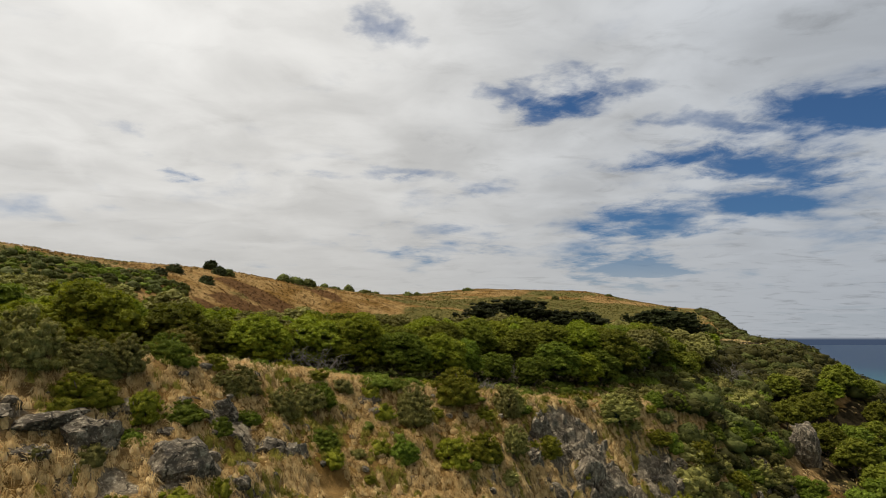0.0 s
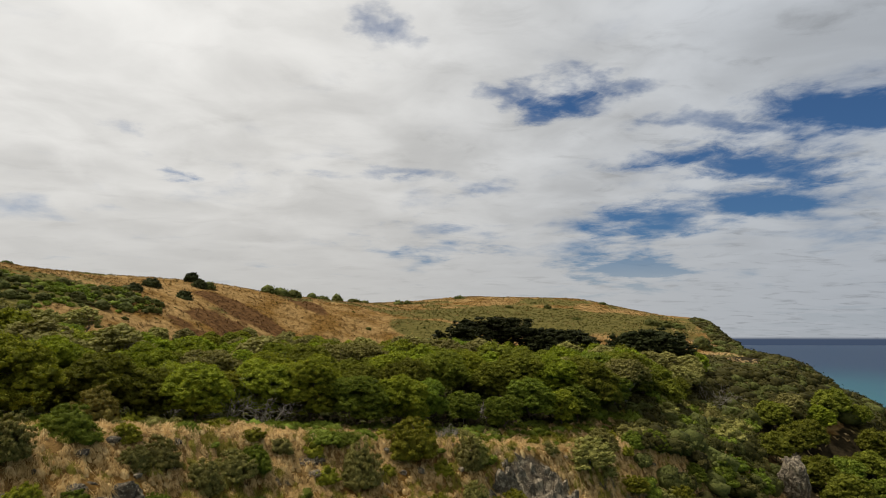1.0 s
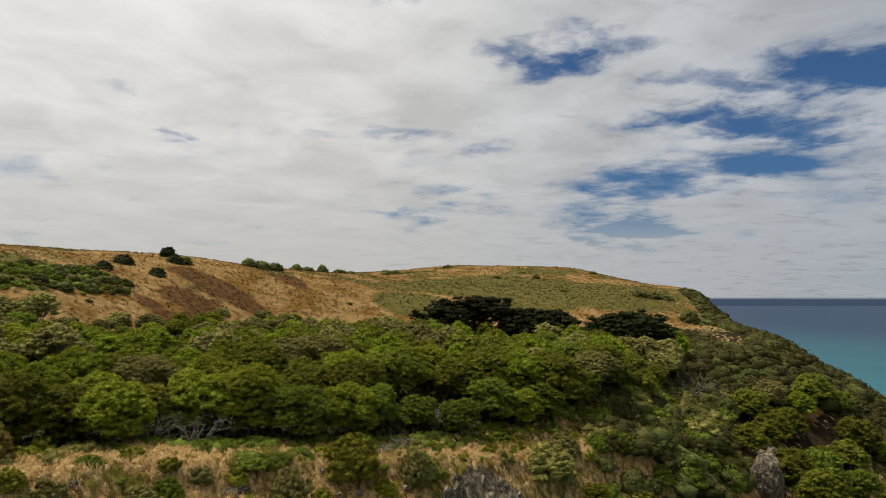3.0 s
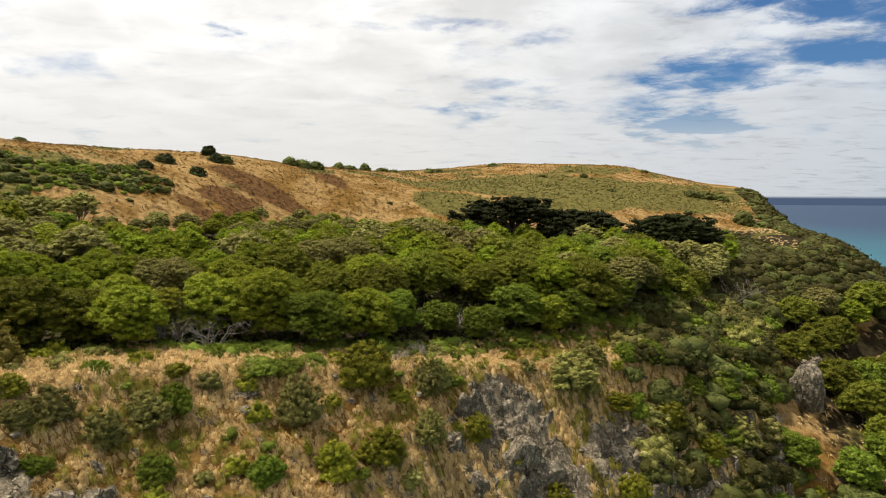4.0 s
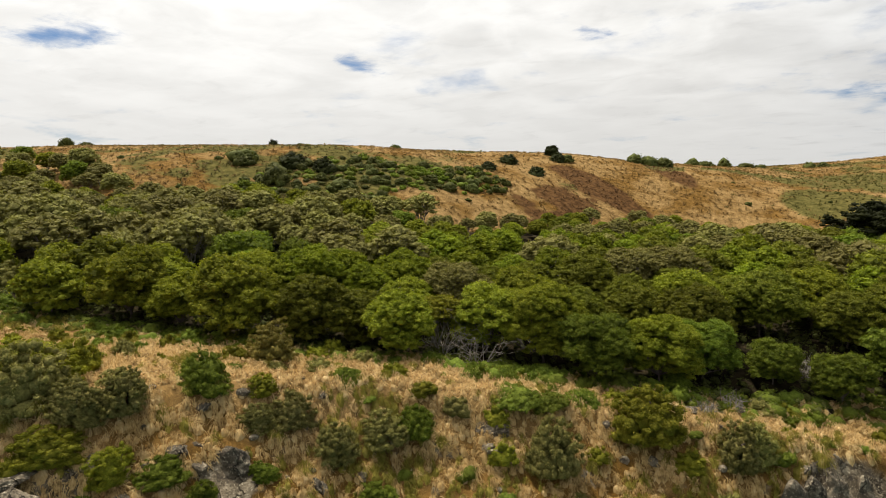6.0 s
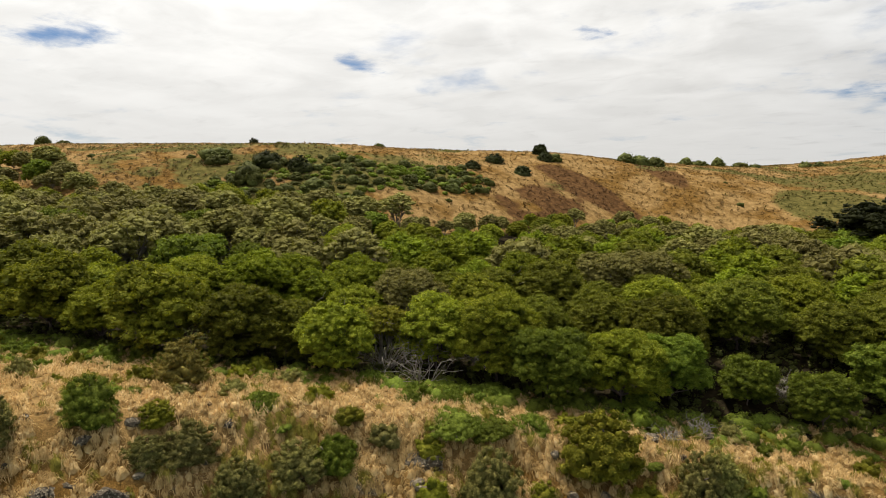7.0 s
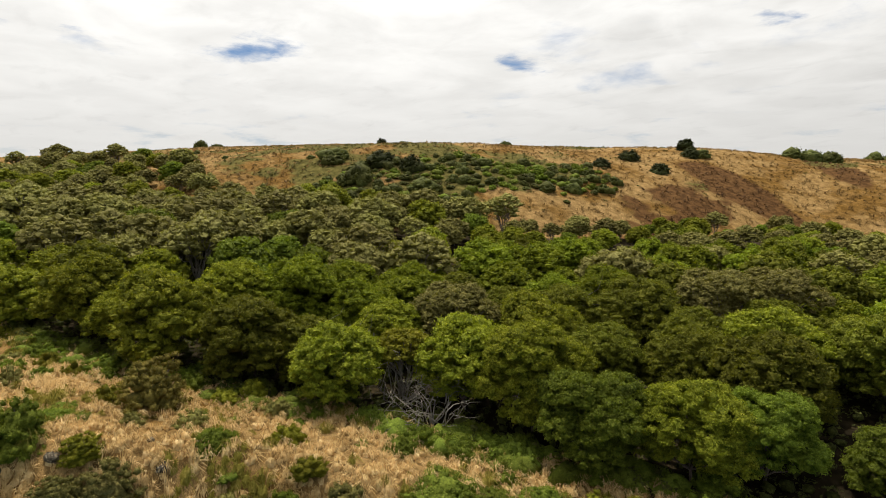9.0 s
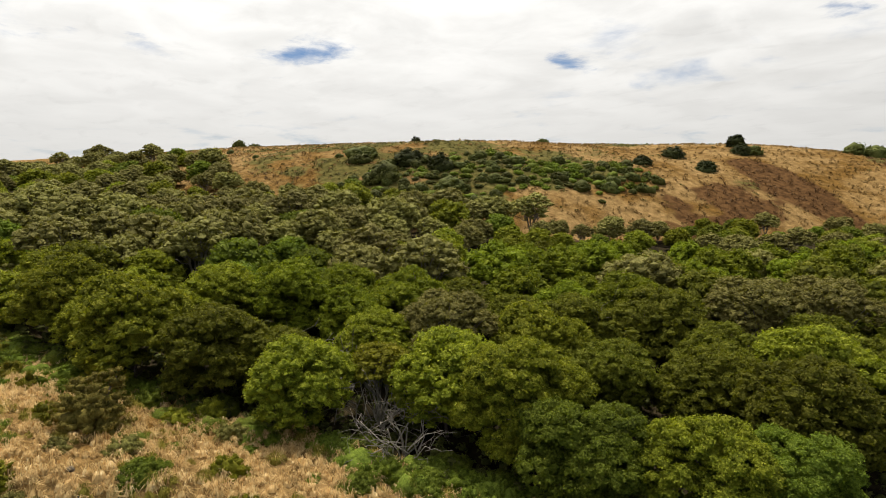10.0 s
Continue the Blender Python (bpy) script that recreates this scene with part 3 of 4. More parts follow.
# bare rock faces: middle, half-widths
FACES = [(12, 60.2, 4.6, 2.6), (16, 58.6, 4.5, 3), (22, 64, 4.6, 2.4), (25, 62, 4, 3), (30.5, 67.5, 4.4, 3), (38.5, 76.5, 3.4, 4.2), (34, 70, 4, 3), (-15, 29.5, 4.5, 2.6), (-11.5, 36, 2.6, 2.4), (-20, 27, 4, 1.8)]


def face_cover(x, y):
    """How far the ground is bare rock, 0 to 1, broken up by ledges of grass."""
    whole = np.zeros(np.shape(x))
    for cx, cy, rx, ry in FACES:
        whole = np.maximum(whole, zone(x, y, cx, cy, rx, ry, 35))
    return whole * step(rough(x, y, 2.0, 3, 46) + 0.35 * step(x, 0, 8), -0.15, 0.2)


def make_ground():
    xs = spaced([(-420, -130, 6.0), (-130, -45, 1.6), (-45, 40, 0.55), (40, 120, 1.5), (120, 260, 6.0)])
    ys = spaced([(-80, 10, 4.0), (10, 85, 0.55), (85, 130, 1.3), (130, 260, 2.2), (260, 520, 8.0)])
    gx, gy = np.meshgrid(xs, ys)
    z = ground_z(gx, gy)
    d, _ = along(gx, gy, BROW)
    e, _ = along(gx, gy, FOOT)
    w, _ = along(gx, gy, WOOD)
    sx, sy = np.gradient(z, axis=1) / np.gradient(gx, axis=1), np.gradient(z, axis=0) / np.gradient(gy, axis=0)
    steep = np.hypot(sx, sy)
    rock = step(steep, 0.75, 1.35) * step(-d, 0.3, 3.0) * (0.55 + 0.6 * rough(gx, gy, 7, 3, 40))
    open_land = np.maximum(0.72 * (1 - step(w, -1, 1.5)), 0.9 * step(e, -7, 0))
    rock = np.maximum(rock, 0.95 * face_cover(gx, gy))
    for cx, cy, rx, ry in ((75, 118, 10, 3), (100, 185, 5, 30)):
        rock = np.maximum(rock, 0.95 * zone(gx, gy, cx, cy, rx, ry, 35))
    seaward = step(gx, 42, 56) * (1 - step(e, -12, 0))
    open_land = open_land * (1 - 0.7 * seaward * (1 - zone(gx, gy, 64, 108, 8, 3, 30)))
    red, grn = bracken_cover(gx, gy), np.maximum(green_cover(gx, gy), 0.6 * seaward * step(rough(gx, gy, 8, 3, 58), -0.3, 0.3))
    cols, rows = len(xs), len(ys)
    idx = np.arange(cols * rows).reshape(rows, cols)
    a, b, c, q = idx[:-1, :-1], idx[:-1, 1:], idx[1:, 1:], idx[1:, :-1]
    tris = np.concatenate([np.stack([a, b, c], -1).reshape(-1, 3), np.stack([a, c, q], -1).reshape(-1, 3)])
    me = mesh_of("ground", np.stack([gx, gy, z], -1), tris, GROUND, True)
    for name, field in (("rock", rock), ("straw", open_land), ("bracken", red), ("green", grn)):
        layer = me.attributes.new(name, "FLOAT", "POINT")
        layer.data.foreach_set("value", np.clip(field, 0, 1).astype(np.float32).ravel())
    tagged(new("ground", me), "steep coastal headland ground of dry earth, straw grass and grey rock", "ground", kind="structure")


make_ground()
size = 4900
sea = mesh_of("water", [(-size, -size, 0), (size, -size, 0), (size, size, 0), (-size, size, 0)], [(0, 1, 2), (0, 2, 3)], SEA)
tagged(new("water", sea), "blue-green open sea with small white-capped waves", "sea", kind="structure")


# ---- the wood ----
def scatter(rng, x0, x1, y0, y1, gap, keep):
    """Places no nearer than gap to one another where keep(x, y) holds."""
    cells, found = {}, []
    tries = int((x1 - x0) * (y1 - y0) / gap ** 2 * 6)
    px, py = rng.uniform(x0, x1, tries), rng.uniform(y0, y1, tries)
    ok = keep(px, py)
    for x, y in zip(px[ok], py[ok]):
        cx, cy = int(x // gap), int(y // gap)
        if any(math.hypot(x - a, y - b) < gap for i in (-1, 0, 1) for j in (-1, 0, 1) for a, b in cells.get((cx + i, cy + j), ())):
            continue
        cells.setdefault((cx, cy), []).append((x, y))
        found.append((x, y))
    return found


# for each distance: tuft radius, fineness of the tufts, leaves a tuft, leaf length
TREE_DETAIL = {"near": (0.31, 1, 92, 0.098), "mid": (0.38, 1, 46, 0.14), "far": (0.56, 1, 22, 0.25)}


def tree_kinds():
    kinds = {}
    for distance, (size, level, leaves, leaf) in TREE_DETAIL.items():
        fine = size, level, leaves, leaf
        small = size * (1.0 if distance == "far" else 0.86), level, leaves * 2 // 3, leaf * 0.9
        kinds["bright", distance] = [make_tree("wattle_tree", 10 + k, 2.6, 5.2, 12, *fine, LEAF_BRIGHT, BARK) for k in range(3)]
        kinds["vivid", distance] = [make_tree("bright_green_tree", 40 + k, 2.5, 4.9, 11, *fine, LEAF_VIVID, BARK) for k in range(2)]
        kinds["green", distance] = [make_tree("green_tree", 20 + k, 2.35, 4.5, 10, *fine, LEAF_GREEN, BARK, -0.65) for k in range(2)]
        kinds["olive", distance] = [make_tea_tree("tea_tree", 30 + k, 2.6, 5.4, 8, *small, LEAF_OLIVE, PALE_BARK) for k in range(1 if distance == "far" else 3)]
        kinds["dull", distance] = [make_tree("olive_green_tree", 60 + k, 2.7, 5.2, 13, *fine, LEAF_DULL, BARK) for k in range(2)]
        if distance == "far":
            kinds["olive", distance] += [make_tree("tea_tree", 36 + k, 2.7, 5.2, 13, *small, LEAF_OLIVE, PALE_BARK, -0.25) for k in range(2)]
        kinds["gold", distance] = [make_tea_tree("open_wattle_tree", 50, 1.9, 4.3, 6, *small, LEAF_LIME, PALE_BARK)]
    return kinds


TREES = tree_kinds()
TREE_WORDS = {
    "bright": ("dense yellow-green wattle tree with rounded leaf tufts", "tree"),
    "vivid": ("bright green coastal tree with a full rounded crown", "tree"),
    "green": ("deep green leafy coastal tree with a rounded crown", "tree"),
    "olive": ("olive-grey tea tree with pale bare stems", "tree"),
    "dull": ("dull olive-green tree with a broad tufted crown", "tree"),
    "gold": ("open golden-green wattle tree with bare pale branches", "tree"),
}
STUFF_WORDS = {"bright": "wattle", "vivid": "bright_green", "green": "green", "olive": "tea_tree", "dull": "olive_green", "gold": "golden"}
USED = set()


def in_zone(x, y, cx, cy, rx, ry, turn=0):
    return float(zone(np.array(x), np.array(y), cx, cy, rx, ry, turn)) > 0.5


# stands of tea tree: middle, half-widths, turn
TEA_STANDS = [(-35, 67.5, 6, 4.5, 30), (-11.8, 69, 2.4, 2.4, 0), (-9.5, 86, 4, 8.5, 10), (-27.5, 113, 8, 4, 30), (-39, 90, 6, 3.5, 40), (0.5, 112, 7, 4.5, 20), (8, 99, 4, 3, 0), (-17, 64, 2.6, 2.2, 0), (-15, 128, 9, 4, 0), (48, 110, 9, 5, 30)]


def kind_of_tree(x, y, rng):
    n = float(rough(np.array(x), np.array(y), 12, 2, 90))
    pick = rng.random()
    w, _ = along(np.array(x), np.array(y), WOOD)
    if in_zone(x, y, -34, 59.8, 3.4, 3.4):
        return "green"
    if any(in_zone(x, y, *stand) for stand in TEA_STANDS):
        return "olive" if pick < 0.9 else "bright"
    if x > -4.5 and w < 6 and y < 80:
        return "green" if pick < 0.8 else "bright"
    if in_zone(x, y, -7, 58.8, 2, 2) or in_zone(x, y, -15, 57.7, 2, 1.6):
        return "gold"
    if x < -42 and w > 8:
        return "olive" if pick < 0.72 + 0.3 * n else ("green" if pick > 0.9 else "bright")
    if w < 13 and x < -4:
        return "bright" if pick < 0.80 - 0.3 * n else ("dull" if pick < 0.97 else "olive")
    if -9 < x < 16 and y < 86:
        return "dull" if pick < 0.74 else ("olive" if pick < 0.78 else "bright")
    if -36 < x < 2 and y < 122:
        return "vivid" if pick < 0.74 else ("dull" if pick < 0.9 else "olive")
    if x > 44 and y < 104:
        return "dull" if pick < 0.85 else "green"
    if x > 2:
        return "green" if pick < 0.25 - 0.2 * n else ("olive" if pick > 0.86 - 0.2 * n else ("vivid" if pick > 0.68 else "dull"))
    return "olive" if pick < 0.3 + 0.3 * n else ("green" if pick > 0.86 else "bright")


def piece(ob, name):
    return next(c for c in ob.children if c.name.startswith(name))


def moved(ob, m):
    """The corners and triangles of a part, laid at the pose m."""
    me, m = ob.data, np.array(m)
    v, t = np.empty(len(me.vertices) * 3, np.float32), np.empty(len(me.loops), np.int32)
    me.vertices.foreach_get("co", v)
    me.loops.foreach_get("vertex_index", t)
    return v.reshape(-1, 3) @ m[:3, :3].T + m[:3, 3], t.reshape(-1, 3)


def plant_wood():
    rng = np.random.default_rng(4)

    def keep(x, y):
        w, _ = along(x, y, WOOD)
        e, _ = along(x, y, FOOT)
        west = 9 * step(-x, 98, 122)
        gully = (zone(x, y, 54, 84, 17, 9, 40) + zone(x, y, 63, 97, 17, 11, 40) > 0.5) & (np.hypot(x - 48, y - 84) > 6)
        clear = np.hypot(x + 48.5, y - 39.5) < 4.4
        return (((w > 1.4) & (e < -1.5 + west + 6 * step(-x, 55, 75) + 3 * rough(x, y, 15, 2, 70))) | gully) & (x > -175) & (y < 146 + 0.3 * np.maximum(-x, 0)) & ~clear & (np.hypot(x - 16, y - 138) > 6) & (np.hypot(x + 17.4, y - 44) > 4)

    def front(x, y):
        w, _ = along(x, y, WOOD)
        return (w > np.where(x > -6, 0.6, 0.9)) & (w < 4.6 + 1.5 * rough(x, y, 7, 2, 71)) & (x > -55) & (x < 45) & (np.hypot(x + 17.4, y - 44) > 4) & (np.hypot(x + 48.5, y - 39.5) > 4.4)

    spots = scatter(rng, -60, 50, 25, 120, 3.4, front)
    edge = np.array(spots)
    spots += [p for p in scatter(rng, -175, 80, 15, 205, 4.05, keep) if np.min(np.hypot(edge[:, 0] - p[0], edge[:, 1] - p[1])) > 3.2]
    spots.sort(key=lambda p: math.hypot(p[0] - 8, p[1] - 42))
    count, rest = {}, {}
    for x, y in spots:
        kind = kind_of_tree(x, y, rng)
        far = math.hypot(x - 11, y - 40)
        level = "near" if far < 29 else "mid" if far < 50 else "far"
        index, scale, turn = rng.integers(len(TREES[kind, level])), rng.uniform(0.78, 1.22), rng.uniform(0, 360)
        foot = float(along(np.array(x), np.array(y), FOOT)[0])
        if x > -50:
            scale *= 1 - 0.38 * float(step(foot, -45, -12))
        if kind == "green" and x > -4.5 and y < 80:
            scale *= 0.88
        if x > 35 or x < -75:
            scale *= 0.9 if x > 44 and y < 104 else 0.8
        count[kind] = count.get(kind, 0) + 1
        if count[kind] > 285:
            rest.setdefault(kind, []).append((x, y, index, scale, turn))
            continue
        label, category = TREE_WORDS[kind]
        put(TREES[kind, level], index, (x, y, 0.1, scale, turn), USED, label=label, category=category, group="trees of the wood")
    for kind, places in rest.items():
        woods, leaves = [], []
        for x, y, index, scale, turn in places:
            m = pose(x, y, float(ground_z(x, y)) - 0.1, 0, 0, turn) @ Matrix.Diagonal((scale, scale, scale, 1))
            woods.append(moved(piece(TREES[kind, "far"][index], "trunk"), m))
            leaves.append(moved(piece(TREES[kind, "far"][index], "crown"), m))
        wood, leaf = merge(woods), merge(leaves)
        me = mesh_of("distant_trees", *merge([wood, leaf]), piece(TREES[kind, "far"][0], "trunk").data.materials[0])
        me.materials.append(piece(TREES[kind, "far"][0], "crown").data.materials[0])
        me.polygons.foreach_set("material_index", np.repeat(np.array((0, 1), np.int32), (len(wood[1]), len(leaf[1]))))
        tagged(new("distant_" + STUFF_WORDS[kind] + "_wood", me), "distant part of the wood, " + TREE_WORDS[kind][0].split(" with")[0] + "s", "trees", kind="stuff")


plant_wood()


def grow_undergrowth():
    """Ferns and seedlings on the floor of the wood behind its front."""
    rng = np.random.default_rng(8)

    def floor(x, y):
        w, _ = along(x, y, WOOD)
        return (w > 0.2) & (w < 34) & (np.hypot(x + 17.4, y - 44) > 2.5)

    p = np.array(scatter(rng, -60, 45, 25, 110, 0.85, floor))
    places = np.column_stack([p, ground_z(p[:, 0], p[:, 1]) + 0.25])
    me = mesh_of("undergrowth", *foliage(rng, places, np.tile((0.0, 0.0, 1.0), (len(p), 1)), 0.5, 22, 0.17, solid=0.5), LEAF_SCRUB, True)
    tagged(new("undergrowth", me), "dark green undergrowth on the floor of the wood", "undergrowth", kind="stuff")


grow_undergrowth()


def drop_unused(templates):
    for ob in templates:
        if ob.name not in USED:
            for child in list(ob.children):
                bpy.data.objects.remove(child)
            bpy.data.objects.remove(ob)


for group in TREES.values():
    drop_unused(group)


# ---- the two dark cypresses behind the wood ----
def make_cypress(seed, radius, depth, height):
    """A wind-flattened cypress: spreading shelves of dark foliage on low limbs."""
    rng = np.random.default_rng(seed)
    base = new("cypress_tree")
    woods, places = [], []
    woods.append(limb(rng, (0, 0, -0.5), (0, 0, height * 0.35), 0.5, 0.35, 0.03))
    for k in range(40):
        a, far = k * 2.4, math.sqrt(rng.uniform(0.02, 1))
        tip = np.array((math.cos(a) * radius * far, math.sin(a) * depth * far, height * (0.95 - 0.33 * far ** 2) + rng.normal() * 0.3))
        woods.append(limb(rng, (0, 0, height * 0.3), tip, 0.2, 0.04, 0.08))
        for _ in range(17):
            places.append(tip * (1, 1, rng.choice((1.0, 1.0, 0.86, 0.72))) + rng.normal(size=3) * (1.3, 1.1, 0.35))
    places = np.array(places)
    ways = np.tile((0.0, 0.0, 1.0), (len(places), 1))
    part("trunk", mesh_of("trunk", *merge(woods), BARK, True), base)
    part("crown", mesh_of("crown", *foliage(rng, places, ways, 0.95, 16, 0.42, 1, 0.42), LEAF_DARK, True), base)
    return base


for k, (x, y, r, q, h) in enumerate(((14.5, 136, 11, 6, 10.2), (28, 135, 7, 5, 8.2), (42.5, 122, 6.5, 5, 8.2))):
    ob = make_cypress(70 + k, r, q, h)
    ob.matrix_basis = pose(x, y, float(ground_z(x, y)) - 0.2, 0, 0, 10)
    tagged(ob, "dark spreading wind-flattened cypress standing above the wood", "tree", "cypresses")


# ---- shrubs ----
def shrub_set(name, seeds, clumps, size, leaves, leaf, mat, height=1.0, under=-0.3):
    """Shrubs about one metre in radius, to be scaled."""
    return [make_shrub(name, seed, 1.0, height, clumps, size, leaves, leaf, mat, BARK, under) for seed in seeds]


SHRUBS = {
    "grey": (shrub_set("coprosma_shrub", (101, 102, 103), 143, 0.119, 54, 0.04, LEAF_GREY, 1.25), "dense grey-green rounded shrub on the rocky slope", 1.15),
    "lime": (shrub_set("yellow_green_shrub", (111, 112, 113), 104, 0.142, 62, 0.046, LEAF_LIME, 1.35), "feathery yellow-green shrub among dry tussocks", 1.1),
    "green": (shrub_set("green_shrub", (121, 122), 110, 0.133, 54, 0.043, LEAF_GREEN, 1.0), "leafy green shrub on the grassy slope", 1.15),
    "mat": (shrub_set("low_green_shrub", (131, 132), 104, 0.133, 48, 0.043, LEAF_MAT, 0.55), "low spreading bright green shrub beside the wood", 1.2),
    "rust": (shrub_set("bronze_shrub", (141, 142), 143, 0.123, 59, 0.04, LEAF_RUST, 1.6), "round shrub with bronze-tinged olive leaves", 1.1),
    "scrub": (shrub_set("scrub_bush", (151, 152, 153), 22, 0.29, 16, 0.12, LEAF_SCRUB, 0.95), "dark low scrub bush on the open hillside", 1.1),
    "hill": (shrub_set("hill_tree", (155, 156), 40, 0.27, 26, 0.13, LEAF_HILL, 1.25, -0.5), "dark rounded small tree on the open hillside", 1.1),
    "coast": (shrub_set("coastal_scrub_bush", (171, 172, 173), 26, 0.26, 18, 0.11, LEAF_COAST, 0.85), "dark olive-brown scrub bush on the seaward slope", 1.1),
    "far scrub": (shrub_set("scrub_bush", (161, 162, 163), 8, 0.42, 8, 0.24, LEAF_SCRUB, 0.7), "dark scrub bush on the far slope", 1.1),
    "grey small": (shrub_set("coprosma_shrub", (104, 105), 26, 0.23, 24, 0.085, LEAF_GREY, 1.1), "grey-green shrub on the headland slope", 1.1),
    "lime small": (shrub_set("yellow_green_shrub", (114, 115), 26, 0.23, 24, 0.085, LEAF_LIME, 1.1), "small yellow-green shrub on the slope", 1.1),
    "green small": (shrub_set("green_shrub", (124, 125), 26, 0.23, 24, 0.085, LEAF_GREEN, 0.95), "small leafy green shrub on the headland", 1.1),
    "mat small": (shrub_set("low_green_shrub", (134, 135), 26, 0.23, 24, 0.085, LEAF_MAT, 0.55), "low spreading bright green plant on the slope", 1.1),
    "rust small": (shrub_set("bronze_shrub", (144, 145), 22, 0.27, 14, 0.12, LEAF_RUST, 0.95), "brownish olive scrub bush on the seaward slope", 1.1),
}
GREY = [(-21.0, 31.7, 2.4), (-31.0, 30.7, 2.1), (-22.6, 28.0, 1.9), (-18.2, 32.7, 1.3), (-17.5, 34.5, 1.3), (-19.3, 35.2, 1.1), (-12.9, 41.0, 1.7), (-13.5, 39.6, 1.2), (-2.5, 50.7, 2.0), (5.7, 58.5, 1.7),
        (6.0, 55.1, 1.6), (-10.7, 42.3, 1.6), (-9.7, 44.7, 1.6), (17.6, 66.5, 2.5), (-51, 41.3, 2.0), (26.8, 65.9, 1.4), (35.9, 73.8, 2.2), (6.3, 59.3, 1.4), (20.0, 70.1, 1.7)]
LIME = [(-22.4, 32.6, 1.9), (-17.4, 31.3, 1.5), (-15.3, 32.9, 1.1), (1.0, 56.4, 2.1), (0.7, 48.7, 1.6), (3.1, 51.6, 1.8), (9.5, 58.5, 1.3), (-14.6, 40.5, 0.9), (-24.5, 32.4, 2.1), (-23.3, 34.7, 1.5),
        (22.6, 67.5, 1.4), (27.7, 69.3, 1.5), (31.6, 69.9, 1.5), (15.9, 58.2, 1.5), (22.7, 61.8, 2.0)]
GREEN = [(-46.2, 36.6, 1.5), (-16.7, 38.4, 1.5), (-11.7, 38.3, 0.8), (-8.9, 46.7, 1.4), (-2.8, 45.6, 1.2), (-14.0, 34.4, 1.2), (-8.0, 42.2, 1.2), (-15.1, 31.3, 0.8), (-12.2, 35.3, 0.8), (26.6, 74.2, 1.8),
         (31.0, 74.7, 1.9), (34.9, 77.2, 2.0), (42.6, 83.3, 2.0), (23.8, 72.2, 1.5)]
MAT = [(-5.7, 52.4, 1.6), (-4.2, 53.6, 1.6), (-2.9, 55.7, 1.5), (-8.6, 55.1, 1.5), (-6.5, 57.8, 1.8), (-9.5, 52.7, 1.2), (-12.5, 52.9, 1.3), (-18.8, 39.3, 1.3), (-13.0, 45.3, 1.1)]
RUST = [(-18.3, 44.3, 1.95)]


def plant_shrub(kind, x, y, radius, rng, group="shrubs on the cliff slope"):
    templates, label, _ = SHRUBS[kind]
    stretch, lean = rng.uniform(0.78, 1.22, 3), rng.normal(size=2) * 7
    put(templates, rng.integers(len(templates)), (x, y, 0.14 * radius, radius * 0.97, rng.uniform(0, 360)), USED, stretch, lean, label=label, category="shrub", group=group)


